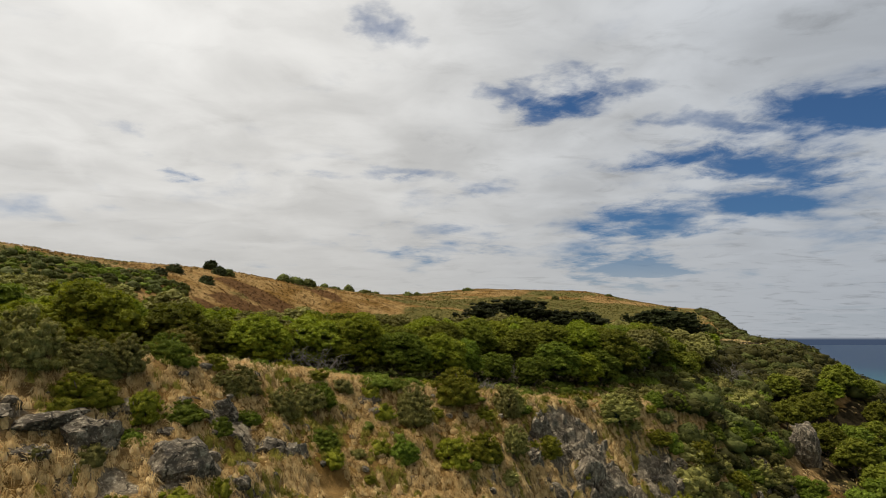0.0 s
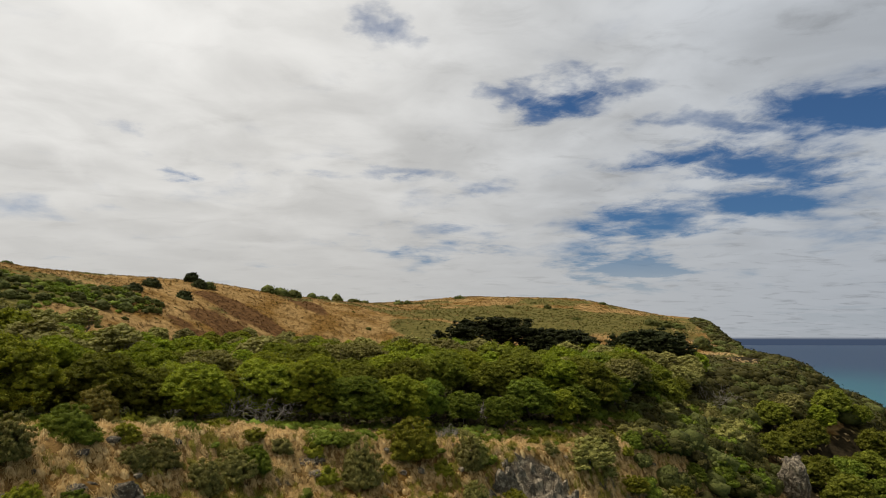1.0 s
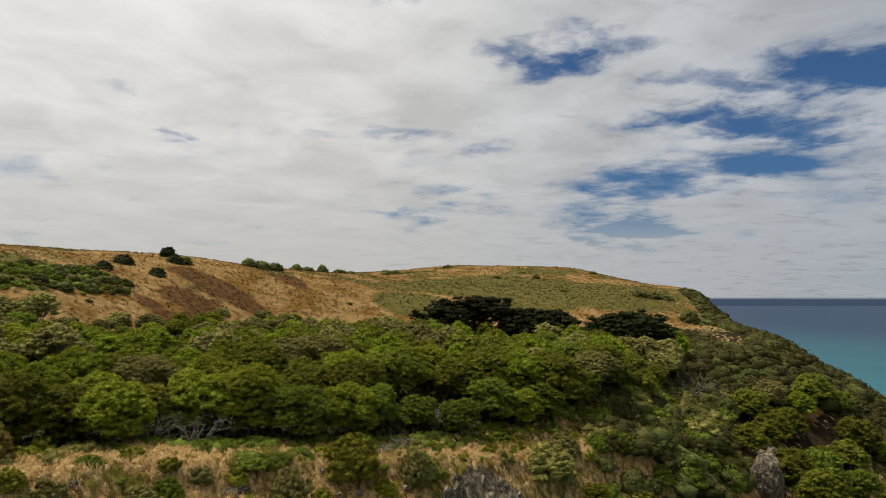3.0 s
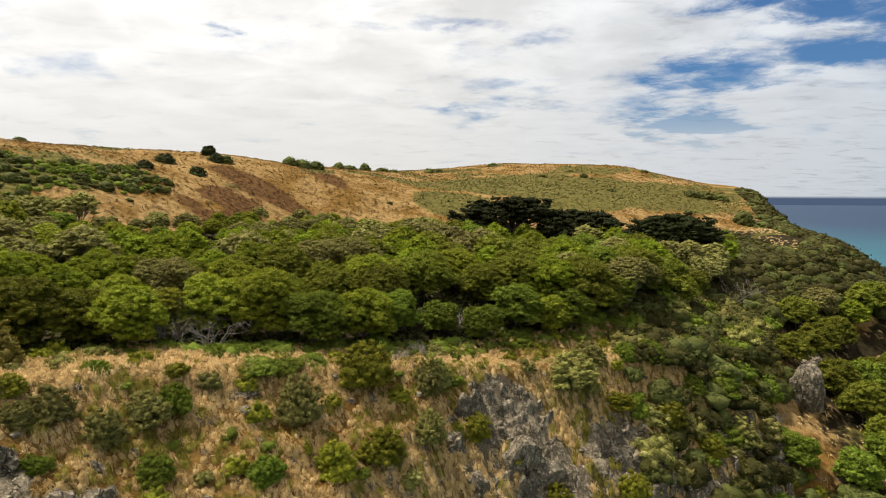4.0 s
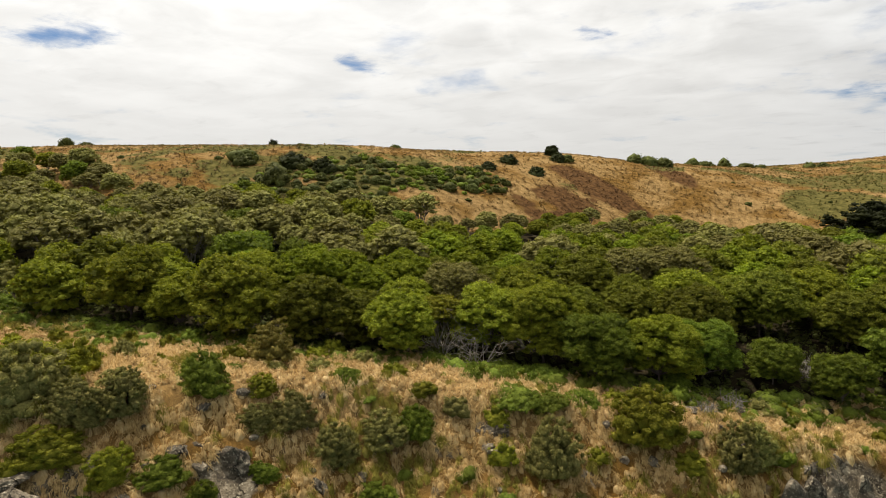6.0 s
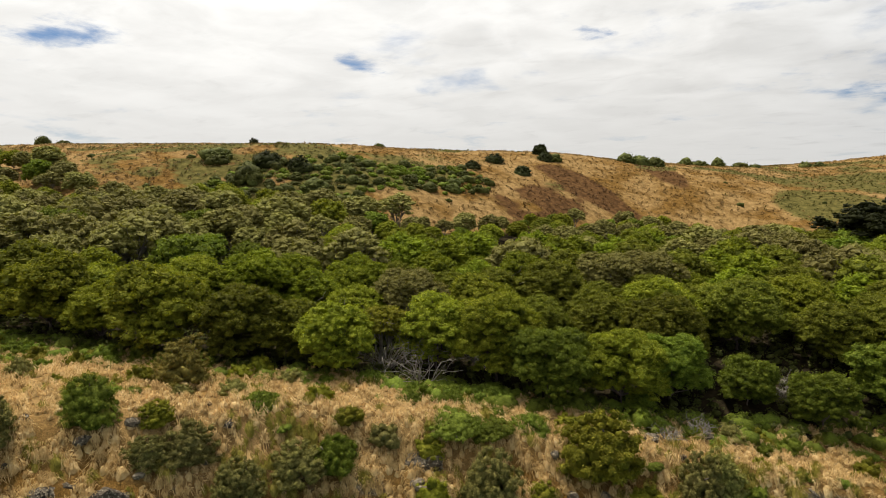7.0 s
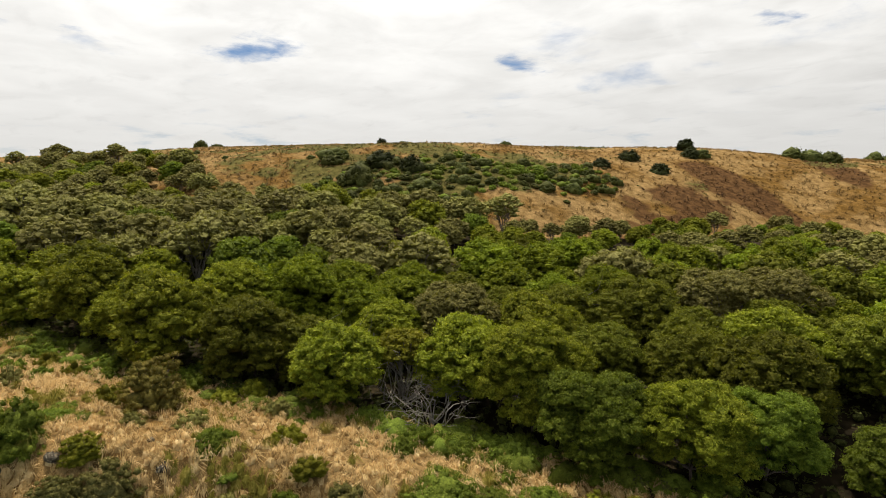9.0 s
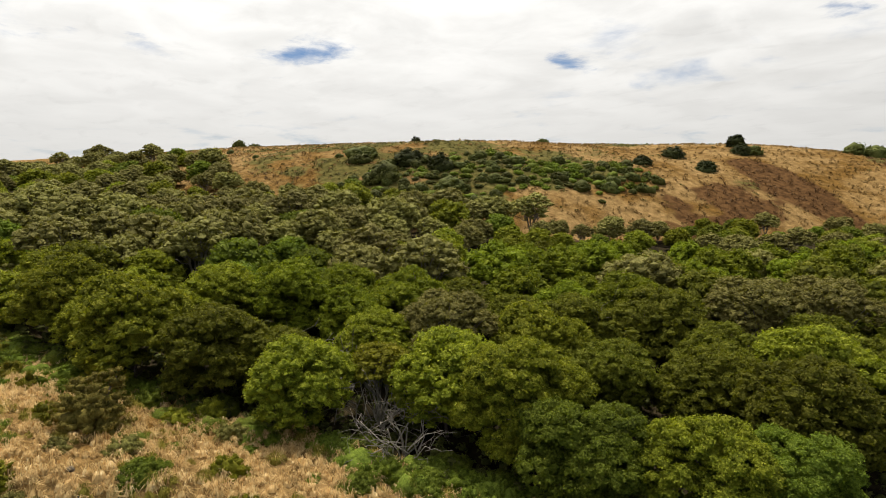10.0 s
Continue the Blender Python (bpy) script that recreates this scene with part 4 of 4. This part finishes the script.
def plant_shrubs():
    rng = np.random.default_rng(11)
    for kind, rows in (("grey", GREY), ("lime", LIME), ("green", GREEN), ("mat", MAT), ("rust", RUST)):
        for x, y, r in rows:
            plant_shrub(kind, x, y, r, rng)
    taken = np.array([p[:2] for rows in (GREY, LIME, GREEN, MAT, RUST) for p in rows])

    # small ones between them on the near slope
    def slope(x, y):
        d, _ = along(x, y, BROW)
        w, _ = along(x, y, WOOD)
        free = np.min(np.hypot(x[:, None] - taken[:, 0], y[:, None] - taken[:, 1]), 1) > 1.6
        return (d > -13) & (w < 0.5) & (x < 44) & free & (rough(x, y, 9, 2, 21) > -0.3) & (face_cover(x, y) < 0.6)

    for x, y in scatter(rng, -40, 44, 18, 90, 1.7, slope)[:190]:
        plant_shrub(("grey small", "lime small", "lime small", "mat small", "green small")[rng.integers(5)], x, y, rng.uniform(0.4, 0.95), rng, "small shrubs on the cliff slope")

    # herbs along the edge of the wood
    def edge(x, y):
        w, _ = along(x, y, WOOD)
        return (np.abs(w - 0.5) < 1.6) & (x < 40) & (np.hypot(x + 18, y - 44.5) > 3)

    for x, y in scatter(rng, -60, 40, 25, 100, 1.3, edge)[:170]:
        plant_shrub("mat small" if rng.random() < 0.7 else "green small", x, y, rng.uniform(0.7, 1.2), rng, "low shrubs along the wood")

    # scrub over the seaward slope
    def seaward(x, y):
        d, _ = along(x, y, BROW)
        w, _ = along(x, y, WOOD)
        gully = (zone(x, y, 54, 84, 17, 9, 40) + zone(x, y, 63, 97, 17, 11, 40) > 0.5)
        bare = rough(x, y, 16, 2, 33) + 0.5 * zone(x, y, 72, 116, 9, 4, 40) > 0.58
        return (w < 2.5) & (d > -30) & (d < 18 + 30 * (x < 70)) & (x > 24) & ~gully & ~bare & (y < 250) & (np.hypot(x - 48.5, y - 86) > 3.6)

    rest = []
    for x, y in scatter(rng, 24, 130, 60, 250, 1.55, seaward):
        if math.hypot(x - 20, y - 55) > 62:
            rest.append((x, y, rng.integers(3), rng.uniform(0.9, 1.9), rng.uniform(0, 360)))
            continue
        kind = ("coast", "coast", "green small", "coast", "scrub", "grey small")[rng.integers(6)]
        plant_shrub(kind, x, y, rng.uniform(1.0, 2.1), rng, "scrub on the seaward slope")

    joined = [[], [], []]
    for x, y, index, scale, turn in rest:
        source, heap = SHRUBS["far scrub"][0], joined[(0, 0, 1, 2)[rng.integers(4)]]
        ob = piece(source[index % len(source)], "crown")
        heap.append(moved(ob, pose(x, y, float(ground_z(x, y)) - 0.1, 0, 0, turn) @ Matrix.Diagonal((scale, scale, scale, 1))))
    for heap, mat, name, label in zip(joined, (LEAF_COAST, LEAF_COAST, LEAF_SCRUB), ("dark_coastal_scrub", "brown_coastal_scrub", "green_coastal_scrub"),
                                      ("dark low scrub covering the far seaward slope", "brownish scrub on the far seaward slope", "green scrub on the far seaward slope")):
        tagged(new(name, mesh_of(name, *merge(heap), mat, True)), label, "scrub", kind="stuff")

    # dark round trees, and bushes, on the hill, by place and radius
    for x, y, r in ((-66.5, 153.5, 2.3), (-64.5, 141, 1.7), (-57.5, 151, 1.9), (-84.2, 101, 2.6), (-78.5, 104, 2.0), (-60.5, 168, 1.7), (-122, 126, 1.5)):
        plant_shrub("hill", x, y, r, rng, "trees on the hill")
    for x, y, r in ((-94, 97, 2.9), (-91, 95, 2.2), (-70.5, 101, 2.8), (-69.5, 95, 1.8),
                    (-80, 94, 2.8), (-96, 145, 1.4), (-105, 121, 1.0), (-59, 170, 2.0), (-47, 197, 3.0), (-43, 199, 2.4), (-50, 195, 2.2)):
        plant_shrub("scrub", x, y, r * 0.95, rng, "bushes on the hill")
    for x, y, r in ((-45, 234, 2.4), (-41, 236, 2.2), (-36, 240, 2.6), (-31, 245, 2.4), (-27, 248, 2.2), (-15, 266, 2.2), (-11, 268, 1.8), (11, 281, 2.2), (30, 252, 1.3), (74, 280, 1.7),
                    (78, 228, 2.6), (82, 226, 2.8), (86, 225, 2.2), (50, 221, 1.4), (46, 255, 1.6), (84, 198, 3.2), (88, 196, 3.0), (-176, 98, 2.6), (-171, 101, 1.8), (-122, 128, 1.2)):
        plant_shrub("scrub", x, y, r, rng, "bushes on the skyline")

    def thicket(x, y):
        e, _ = along(x, y, FOOT)
        return (e > 7) & (zone(x, y, -74, 103, 11, 20, -20) + 0.7 * zone(x, y, -62, 126, 8, 11, -20)  > 0.45)

    for x, y in scatter(rng, -110, -40, 75, 185, 1.75, thicket)[:250]:
        plant_shrub(("scrub", "scrub", "green small", "mat small")[rng.integers(4)], x, y, rng.uniform(0.6, 1.45), rng, "thicket on the hillside")

    def hillside(x, y):
        e, _ = along(x, y, FOOT)
        return (e > 6) & (rough(x, y, 20, 2, 61) > 0.1)

    for x, y in scatter(rng, -150, 90, 80, 280, 7.5, hillside)[:60]:
        plant_shrub("scrub" if rng.random() < 0.7 else "mat small", x, y, rng.uniform(0.4, 0.9), rng, "scattered hillside bushes")


plant_shrubs()
lone = make_shrub("round_tree", 401, 1.75, 3.1, 70, 0.5, 20, 0.2, LEAF_DARK, BARK, -0.6)
lone.matrix_basis = pose(-65, 173.5, float(ground_z(-65, 173.5)) - 0.1)
tagged(lone, "lone round dark tree on the brow of the hill", "tree")
for templates, _, _ in SHRUBS.values():
    drop_unused(templates)


def make_bare_shrub(seed, radius):
    rng = np.random.default_rng(seed)
    woods = []
    for k in range(14):
        a = rng.uniform(0, 6.3)
        tip = np.array((math.cos(a), math.sin(a), rng.uniform(0.5, 1.3))) * radius * rng.uniform(0.6, 1.0)
        woods.append(limb(rng, (0, 0, -0.2), tip, 0.05, 0.012, 0.2))
        for _ in range(4):
            end = tip + rng.normal(size=3) * radius * 0.3
            woods.append(limb(rng, tip * rng.uniform(0.5, 1.0), end, 0.016, 0.006, 0.2, 4))
    base = new("bare_shrub")
    part("bare_crown", mesh_of("bare_crown", *merge(woods), PALE_BARK, True), base)
    return base


for k, (x, y, r) in enumerate(((-19.1, 56.9, 2.6), (-14.4, 56.6, 2.8), (-10.6, 62.6, 2.4), (-21.5, 57.0, 2.4), (-16.2, 73.0, 3.4), (4.5, 62.8, 0.9), (7.6, 71.2, 1.8), (-11, 56, 2.2), (3.3, 60.2, 0.8), (-28, 62, 2.4), (46, 104, 3.0), (50, 108, 2.6))):
    ob = make_bare_shrub(200 + k, r)
    ob.matrix_basis = pose(x, y, float(ground_z(x, y)), 0, 0, 40 * k)
    tagged(ob, "dead grey shrub of bare pale branches", "dead shrub", "dead shrubs")


# ---- rocks ----
def make_rock(name, seed, size, level=3, cuts=16, upright=False):
    """An angular boulder: a ball cut by random planes, with worn edges and small chips."""
    rng = np.random.default_rng(seed)
    v, t = BALLS[level]
    sides = np.concatenate([np.eye(3), -np.eye(3)]) + rng.normal(size=(6, 3)) * 0.3
    planes = unit(np.concatenate([sides, rng.normal(size=(cuts, 3))]))
    reach = np.concatenate([rng.uniform(0.5, 0.8, 6), rng.uniform(0.62, 0.95, cuts)])
    facing = v @ planes.T
    with np.errstate(divide="ignore"):
        far = np.where(facing > 0.05, reach / np.maximum(facing, 1e-3), 9.0).min(1)
    far = np.minimum(far, 1.05)
    shape = v * far[:, None]
    shape = shape + v * (np.array([noise.noise(Vector(p * 3.1) + Vector((seed, 0, 0))) for p in shape]) * 0.14 + np.array([noise.noise(Vector(p * 8.0) + Vector((0, seed, 0))) for p in shape]) * 0.06)[:, None]
    # bedding: thin courses stand forward or back of one another
    course = np.floor((shape[:, 0] + 0.25 * shape[:, 2]) * 4.5 + np.sin(shape[:, 2] * 4) * 0.4) if upright else np.floor((shape[:, 2] + shape[:, 0] * 0.2 + 0.04 * np.sin(shape[:, 1] * 7)) * 5.5)
    shape[:, 1:] *= (1 + 0.15 * np.sin(course * 12.9898 + seed))[:, None] if upright else 1
    shape[:, :2] *= 1 if upright else (1 + 0.13 * np.sin(course * 12.9898 + seed))[:, None]
    return new(name, mesh_of(name, shape * np.array(size), t, ROCK, False))


# boulders and ledges: place, half width, half height
ROCKS = [(-16.1, 29.3, 2.1, 1.5), (-20.4, 25.8, 1.6, 0.7), (-17.9, 29.1, 1.7, 0.6), (-19.6, 27.7, 1.2, 0.5), (-14.4, 35.4, 0.8, 0.5), (-13.0, 37.4, 1.2, 1.0), (-13.3, 36.0, 0.6, 0.5), (-5.7, 49.9, 1.5, 0.7),
         (-4.9, 49.0, 1.1, 0.6), (-14.2, 32.7, 0.6, 0.5), (-13.0, 31.6, 2.0, 1.9), (-10.0, 37.6, 1.4, 0.8), (-8.9, 39.1, 1.3, 0.9), (-17.7, 27.3, 1.4, 0.8), (-20.2, 25.2, 1.0, 0.6), (2.5, 59.7, 0.7, 0.5), (4.7, 63.3, 0.6, 0.5), (-9.9, 40.2, 0.7, 0.5), (-9.1, 42.4, 0.6, 0.4), (-14.6, 34.0, 0.5, 0.4), (-12.2, 33.4, 1.0, 0.7)]
CLIFF = [(12.6, 58.8, 1.6), (15.0, 59.6, 1.5), (21.8, 64.6, 1.6), (29.9, 67.0, 2.2), (38.5, 75.6, 2.6), (36.2, 71.7, 2.0), (24.2, 63.7, 1.8), (53.0, 95.6, 2.0), (76, 117, 2.2)]


def set_rocks():
    rng = np.random.default_rng(21)
    for k, (x, y, r, h) in enumerate(ROCKS):
        r, h = r * 0.82, h * 0.8
        ob = make_rock("boulder", 300 + k, (r * 1.15, max(r * 0.7, h), h * 1.15), 4 if r > 0.8 else 3, 10)
        ob.matrix_basis = pose(x, y, float(ground_z(x, y)) + h * (0.15 if r > 1.6 else -0.25), rng.uniform(-8, 14), rng.uniform(-10, 10), 34 + rng.uniform(-18, 18))
        tagged(ob, "angular grey lichened boulder on the cliff slope" if h > 0.6 else "low weathered ledge of grey lichened rock", "rock", "boulders")
    for k, (x, y, r) in enumerate(CLIFF):
        ob = make_rock("rock_outcrop", 340 + k, (r * 1.6, r * 0.9, r * 1.3), 4, 9, True)
        ob.matrix_basis = pose(x, y, float(ground_z(x, y)) - r * 0.75, rng.uniform(-14, 14), rng.uniform(-14, 14), 36 + rng.uniform(-20, 20))
        tagged(ob, "dark fissured rock outcrop standing out of the cliff", "rock", "outcrops")
    crags = [make_rock("crag", 360 + k, (1.1, 0.7, 0.7), 3, 6) for k in range(6)]

    def rocky(x, y):
        d, _ = along(x, y, BROW)
        sites = ((13, 58.5, 6, 4), (21, 64, 6, 3.5), (29, 68, 5, 4), (37.5, 74, 4.5, 4.5), (-14.5, 30.5, 5, 3), (-11.5, 37, 3, 2.5), (-20, 27.5, 4, 2))
        return (d < -0.8) & (sum(zone(x, y, cx, cy, rx, ry, 35) for cx, cy, rx, ry in sites) > 0.4)

    columns = [make_rock("rock_rib", 390 + k, (0.85, 0.6, 1.5), 3, 5, True) for k in range(5)]

    def face(x, y):
        d, _ = along(x, y, BROW)
        return (d < -0.2) & (zone(x, y, 11.5, 59.5, 5.5, 3.0, 35) + zone(x, y, 13.5, 56.5, 4, 2.5, 35) + zone(x, y, 24, 64, 4, 3, 35) + zone(x, y, 37, 73, 4, 4, 35) > 0.4)

    for x, y in scatter(rng, 4, 44, 50, 80, 0.85, face)[:130]:
        put(columns, rng.integers(5), (x, y, rng.uniform(0.7, 1.2), rng.uniform(0.8, 1.3), 38 + rng.uniform(-20, 20)), USED, label="dark upright rib of the fissured cliff face", category="rock", group="ribs of the cliff")
    for x, y in scatter(rng, -26, 8, 22, 62, 1.5, rocky)[:80]:
        put(crags, rng.integers(6), (x, y, rng.uniform(0.2, 0.5), rng.uniform(0.35, 0.9) * (1 if x < 0 else 1.5), 34 + rng.uniform(-25, 25)), USED, label="jagged grey crag of the rocky cliff face", category="rock", group="crags of the cliff")
    ob = make_rock("rock_pinnacle", 371, (2.7, 2.3, 4.6), 4, 40)
    ob.matrix_basis = pose(48.5, 86.2, float(ground_z(48.5, 86.2)) + 1.6, 4, -8, 30)
    tagged(ob, "pale rounded rock pinnacle above the gully", "rock")
    stones = [make_rock("stone", 380 + k, (0.34, 0.27, 0.2), 2) for k in range(4)]

    def bare(x, y):
        d, _ = along(x, y, BROW)
        return (d < 1.0) & (d > -14) & (x < 42)

    for x, y in scatter(rng, -30, 42, 20, 85, 1.3, bare)[:150]:
        put(stones, rng.integers(4), (x, y, 0.0, rng.uniform(0.6, 1.9), rng.uniform(0, 360)), USED, label="small pale stone lying on the slope", category="stone", group="stones on the slope")


set_rocks()


# ---- grass ----
def tussocks(rng, places, radius, height, count, width, matted=True, lie=0.85):
    """Arching, drooping blades, a tuft at each place (x, y, z)."""
    n = len(places)
    size = rng.uniform(0.55, 1.35, (n, 1))
    lean = rng.normal(size=(n, 1, 2)) * 0.1 + (0.06, 0.03)
    a = rng.uniform(0, 2 * math.pi, (n, count))
    out = np.sqrt(rng.uniform(0.03, 1.0, (n, count)))
    way = np.stack([np.cos(a), np.sin(a)], -1)
    tall = height * size * (1.1 - 0.5 * out ** 2) * rng.uniform(0.75, 1.2, (n, count))
    root = np.concatenate([way * (out * radius * size * 0.2)[..., None], np.zeros((n, count, 1)) - 0.06], -1)
    mid = np.concatenate([way * (out * radius * size * 0.62)[..., None] + lean * 0.5, tall[..., None]], -1)
    bent = rng.normal(size=(n, count, 2)) * radius * 0.16
    tip = np.concatenate([way * (out * radius * size * 1.1)[..., None] + lean + bent, (tall * (1.15 - 1.0 * out) * rng.uniform(0.7, 1.2, (n, count)))[..., None]], -1)
    side = np.stack([-np.sin(a), np.cos(a), np.zeros_like(a)], -1) * (width * rng.uniform(0.6, 1.4, (n, count)))[..., None]
    verts = np.stack([root, mid - side, mid + side, tip], 2) + np.asarray(places)[:, None, None, :]
    px, py = np.asarray(places)[:, 0], np.asarray(places)[:, 1]
    fall = np.stack([ground_z(px + 0.4, py) - ground_z(px - 0.4, py), ground_z(px, py + 0.4) - ground_z(px, py - 0.4)], -1) / 0.8 * lie
    verts[..., 2] += ((verts[..., :2] - np.asarray(places)[:, None, None, :2]) * fall[:, None, None, :]).sum(-1)
    q = np.arange(n * count)[:, None] * 4
    blades_of = verts.reshape(-1, 3), np.concatenate([q + [0, 2, 1], q + [1, 2, 3]])
    if not matted:
        return blades_of
    # a low mound of matted grass under the blades
    ring = np.arange(6) * math.pi / 3
    low = np.column_stack([np.cos(ring), np.sin(ring), ring * 0 - 0.3])
    high = np.column_stack([np.cos(ring + 0.5) * 0.6, np.sin(ring + 0.5) * 0.6, ring * 0 + 0.6])
    dome = np.concatenate([low, high, [(0, 0, 0.85)]])
    scale = np.concatenate([size * radius * 0.55, size * radius * 0.55, size * height * 0.62], 1)
    mounds = dome[None] * scale[:, None, :] * (1 + rng.normal(size=(n, 13, 1)) * 0.12) + np.asarray(places)[:, None, :]
    mounds[..., 2] += ((mounds[..., :2] - np.asarray(places)[:, None, :2]) * fall[:, None, :]).sum(-1)
    faces = [f for k in range(6) for f in ((k, (k + 1) % 6, 6 + k), ((k + 1) % 6, 6 + (k + 1) % 6, 6 + k), (6 + k, 6 + (k + 1) % 6, 12))]
    mound = mounds.reshape(-1, 3), (np.arange(n)[:, None, None] * 13 + np.array(faces)[None]).reshape(-1, 3)
    return merge([blades_of, mound])


def ground_points(spots):
    p = np.array(spots)
    return np.column_stack([p, ground_z(p[:, 0], p[:, 1])])


def grow_grass():
    rng = np.random.default_rng(31)

    def open_slope(x, y):
        d, _ = along(x, y, BROW)
        w, _ = along(x, y, WOOD)
        return (d > -15) & (w < 1.0) & (rough(x, y, 6, 3, 81) > -0.62) & (face_cover(x, y) < 0.5)

    near = ground_points(scatter(rng, -55, 42, 12, 88, 0.29, open_slope))
    # as thick on steep ground as on level ground
    gx, gy = near[:, 0], near[:, 1]
    rise = np.hypot(ground_z(gx + 0.4, gy) - ground_z(gx - 0.4, gy), ground_z(gx, gy + 0.4) - ground_z(gx, gy - 0.4)) / 0.8
    seen = (along(gx, gy, BROW)[0] > -12) & (gx < 40) & (gx > -48)
    near = near[seen & (rng.random(len(near)) < 0.56 * np.sqrt(1 + rise ** 2))]
    fresh = rough(near[:, 0], near[:, 1], 5, 2, 85) + rng.normal(size=len(near)) * 0.3 > 0.32
    broad = ground_points([p for p in scatter(rng, -55, 42, 12, 88, 1.3, open_slope) if rng.random() < 0.25 + 0.55 * float(rough(np.array(p[0]), np.array(p[1]), 8, 2, 87) > 0)])
    tagged(new("dry_tussock_grass", mesh_of("dry_tussock_grass", *tussocks(rng, near[~fresh], 0.40, 0.34, 34, 0.0145, True, 0.9), STRAW)), "dense straw-coloured dry tussock grass on the slope", "grass", kind="stuff")
    tagged(new("green_tussock_grass", mesh_of("green_tussock_grass", *merge([tussocks(rng, near[fresh], 0.40, 0.34, 30, 0.0145, True, 0.9), tussocks(rng, broad, 0.55, 0.42, 80, 0.014, True, 0.5)]), SEDGE)), "olive-green tussock grass among the dry grass", "grass", kind="stuff")

    def coast(x, y):
        d, _ = along(x, y, BROW)
        w, _ = along(x, y, WOOD)
        return (d > -22) & (w < 3) & (rough(x, y, 10, 2, 83) > -0.3)

    far = ground_points(scatter(rng, 42, 120, 75, 225, 1.5, coast))
    tagged(new("coastal_grass", mesh_of("coastal_grass", *tussocks(rng, far, 0.7, 0.3, 9, 0.06, False), STRAW)), "dry straw grass on the far seaward slope", "grass", kind="stuff")

    def hill(x, y):
        e, _ = along(x, y, FOOT)
        d, _ = along(x, y, BROW)
        return (e > -4) & (d > 3)

    p = np.column_stack([rng.uniform(-170, 95, 30000), rng.uniform(60, 300, 30000)])
    p = ground_points(p[hill(p[:, 0], p[:, 1])])
    red = bracken_cover(p[:, 0], p[:, 1]) + rng.normal(size=len(p)) * 0.18 > 0.5
    green = ~red & (green_cover(p[:, 0], p[:, 1]) + rng.normal(size=len(p)) * 0.22 > 0.5)
    for name, pick, mat, label in (("hill_grass", ~red & ~green, HILL_STRAW, "dry straw grass covering the open hillside"), ("hill_bracken", red, BRACKEN, "red-brown dead bracken on the hillside"),
                                   ("hill_green_grass", green, HILL_GREEN, "olive-green rough grass on the hill")):
        tagged(new(name, mesh_of(name, *tussocks(rng, p[pick], 0.7, 0.3, 6, 0.1, False), mat)), label, "grass", kind="stuff")


grow_grass()
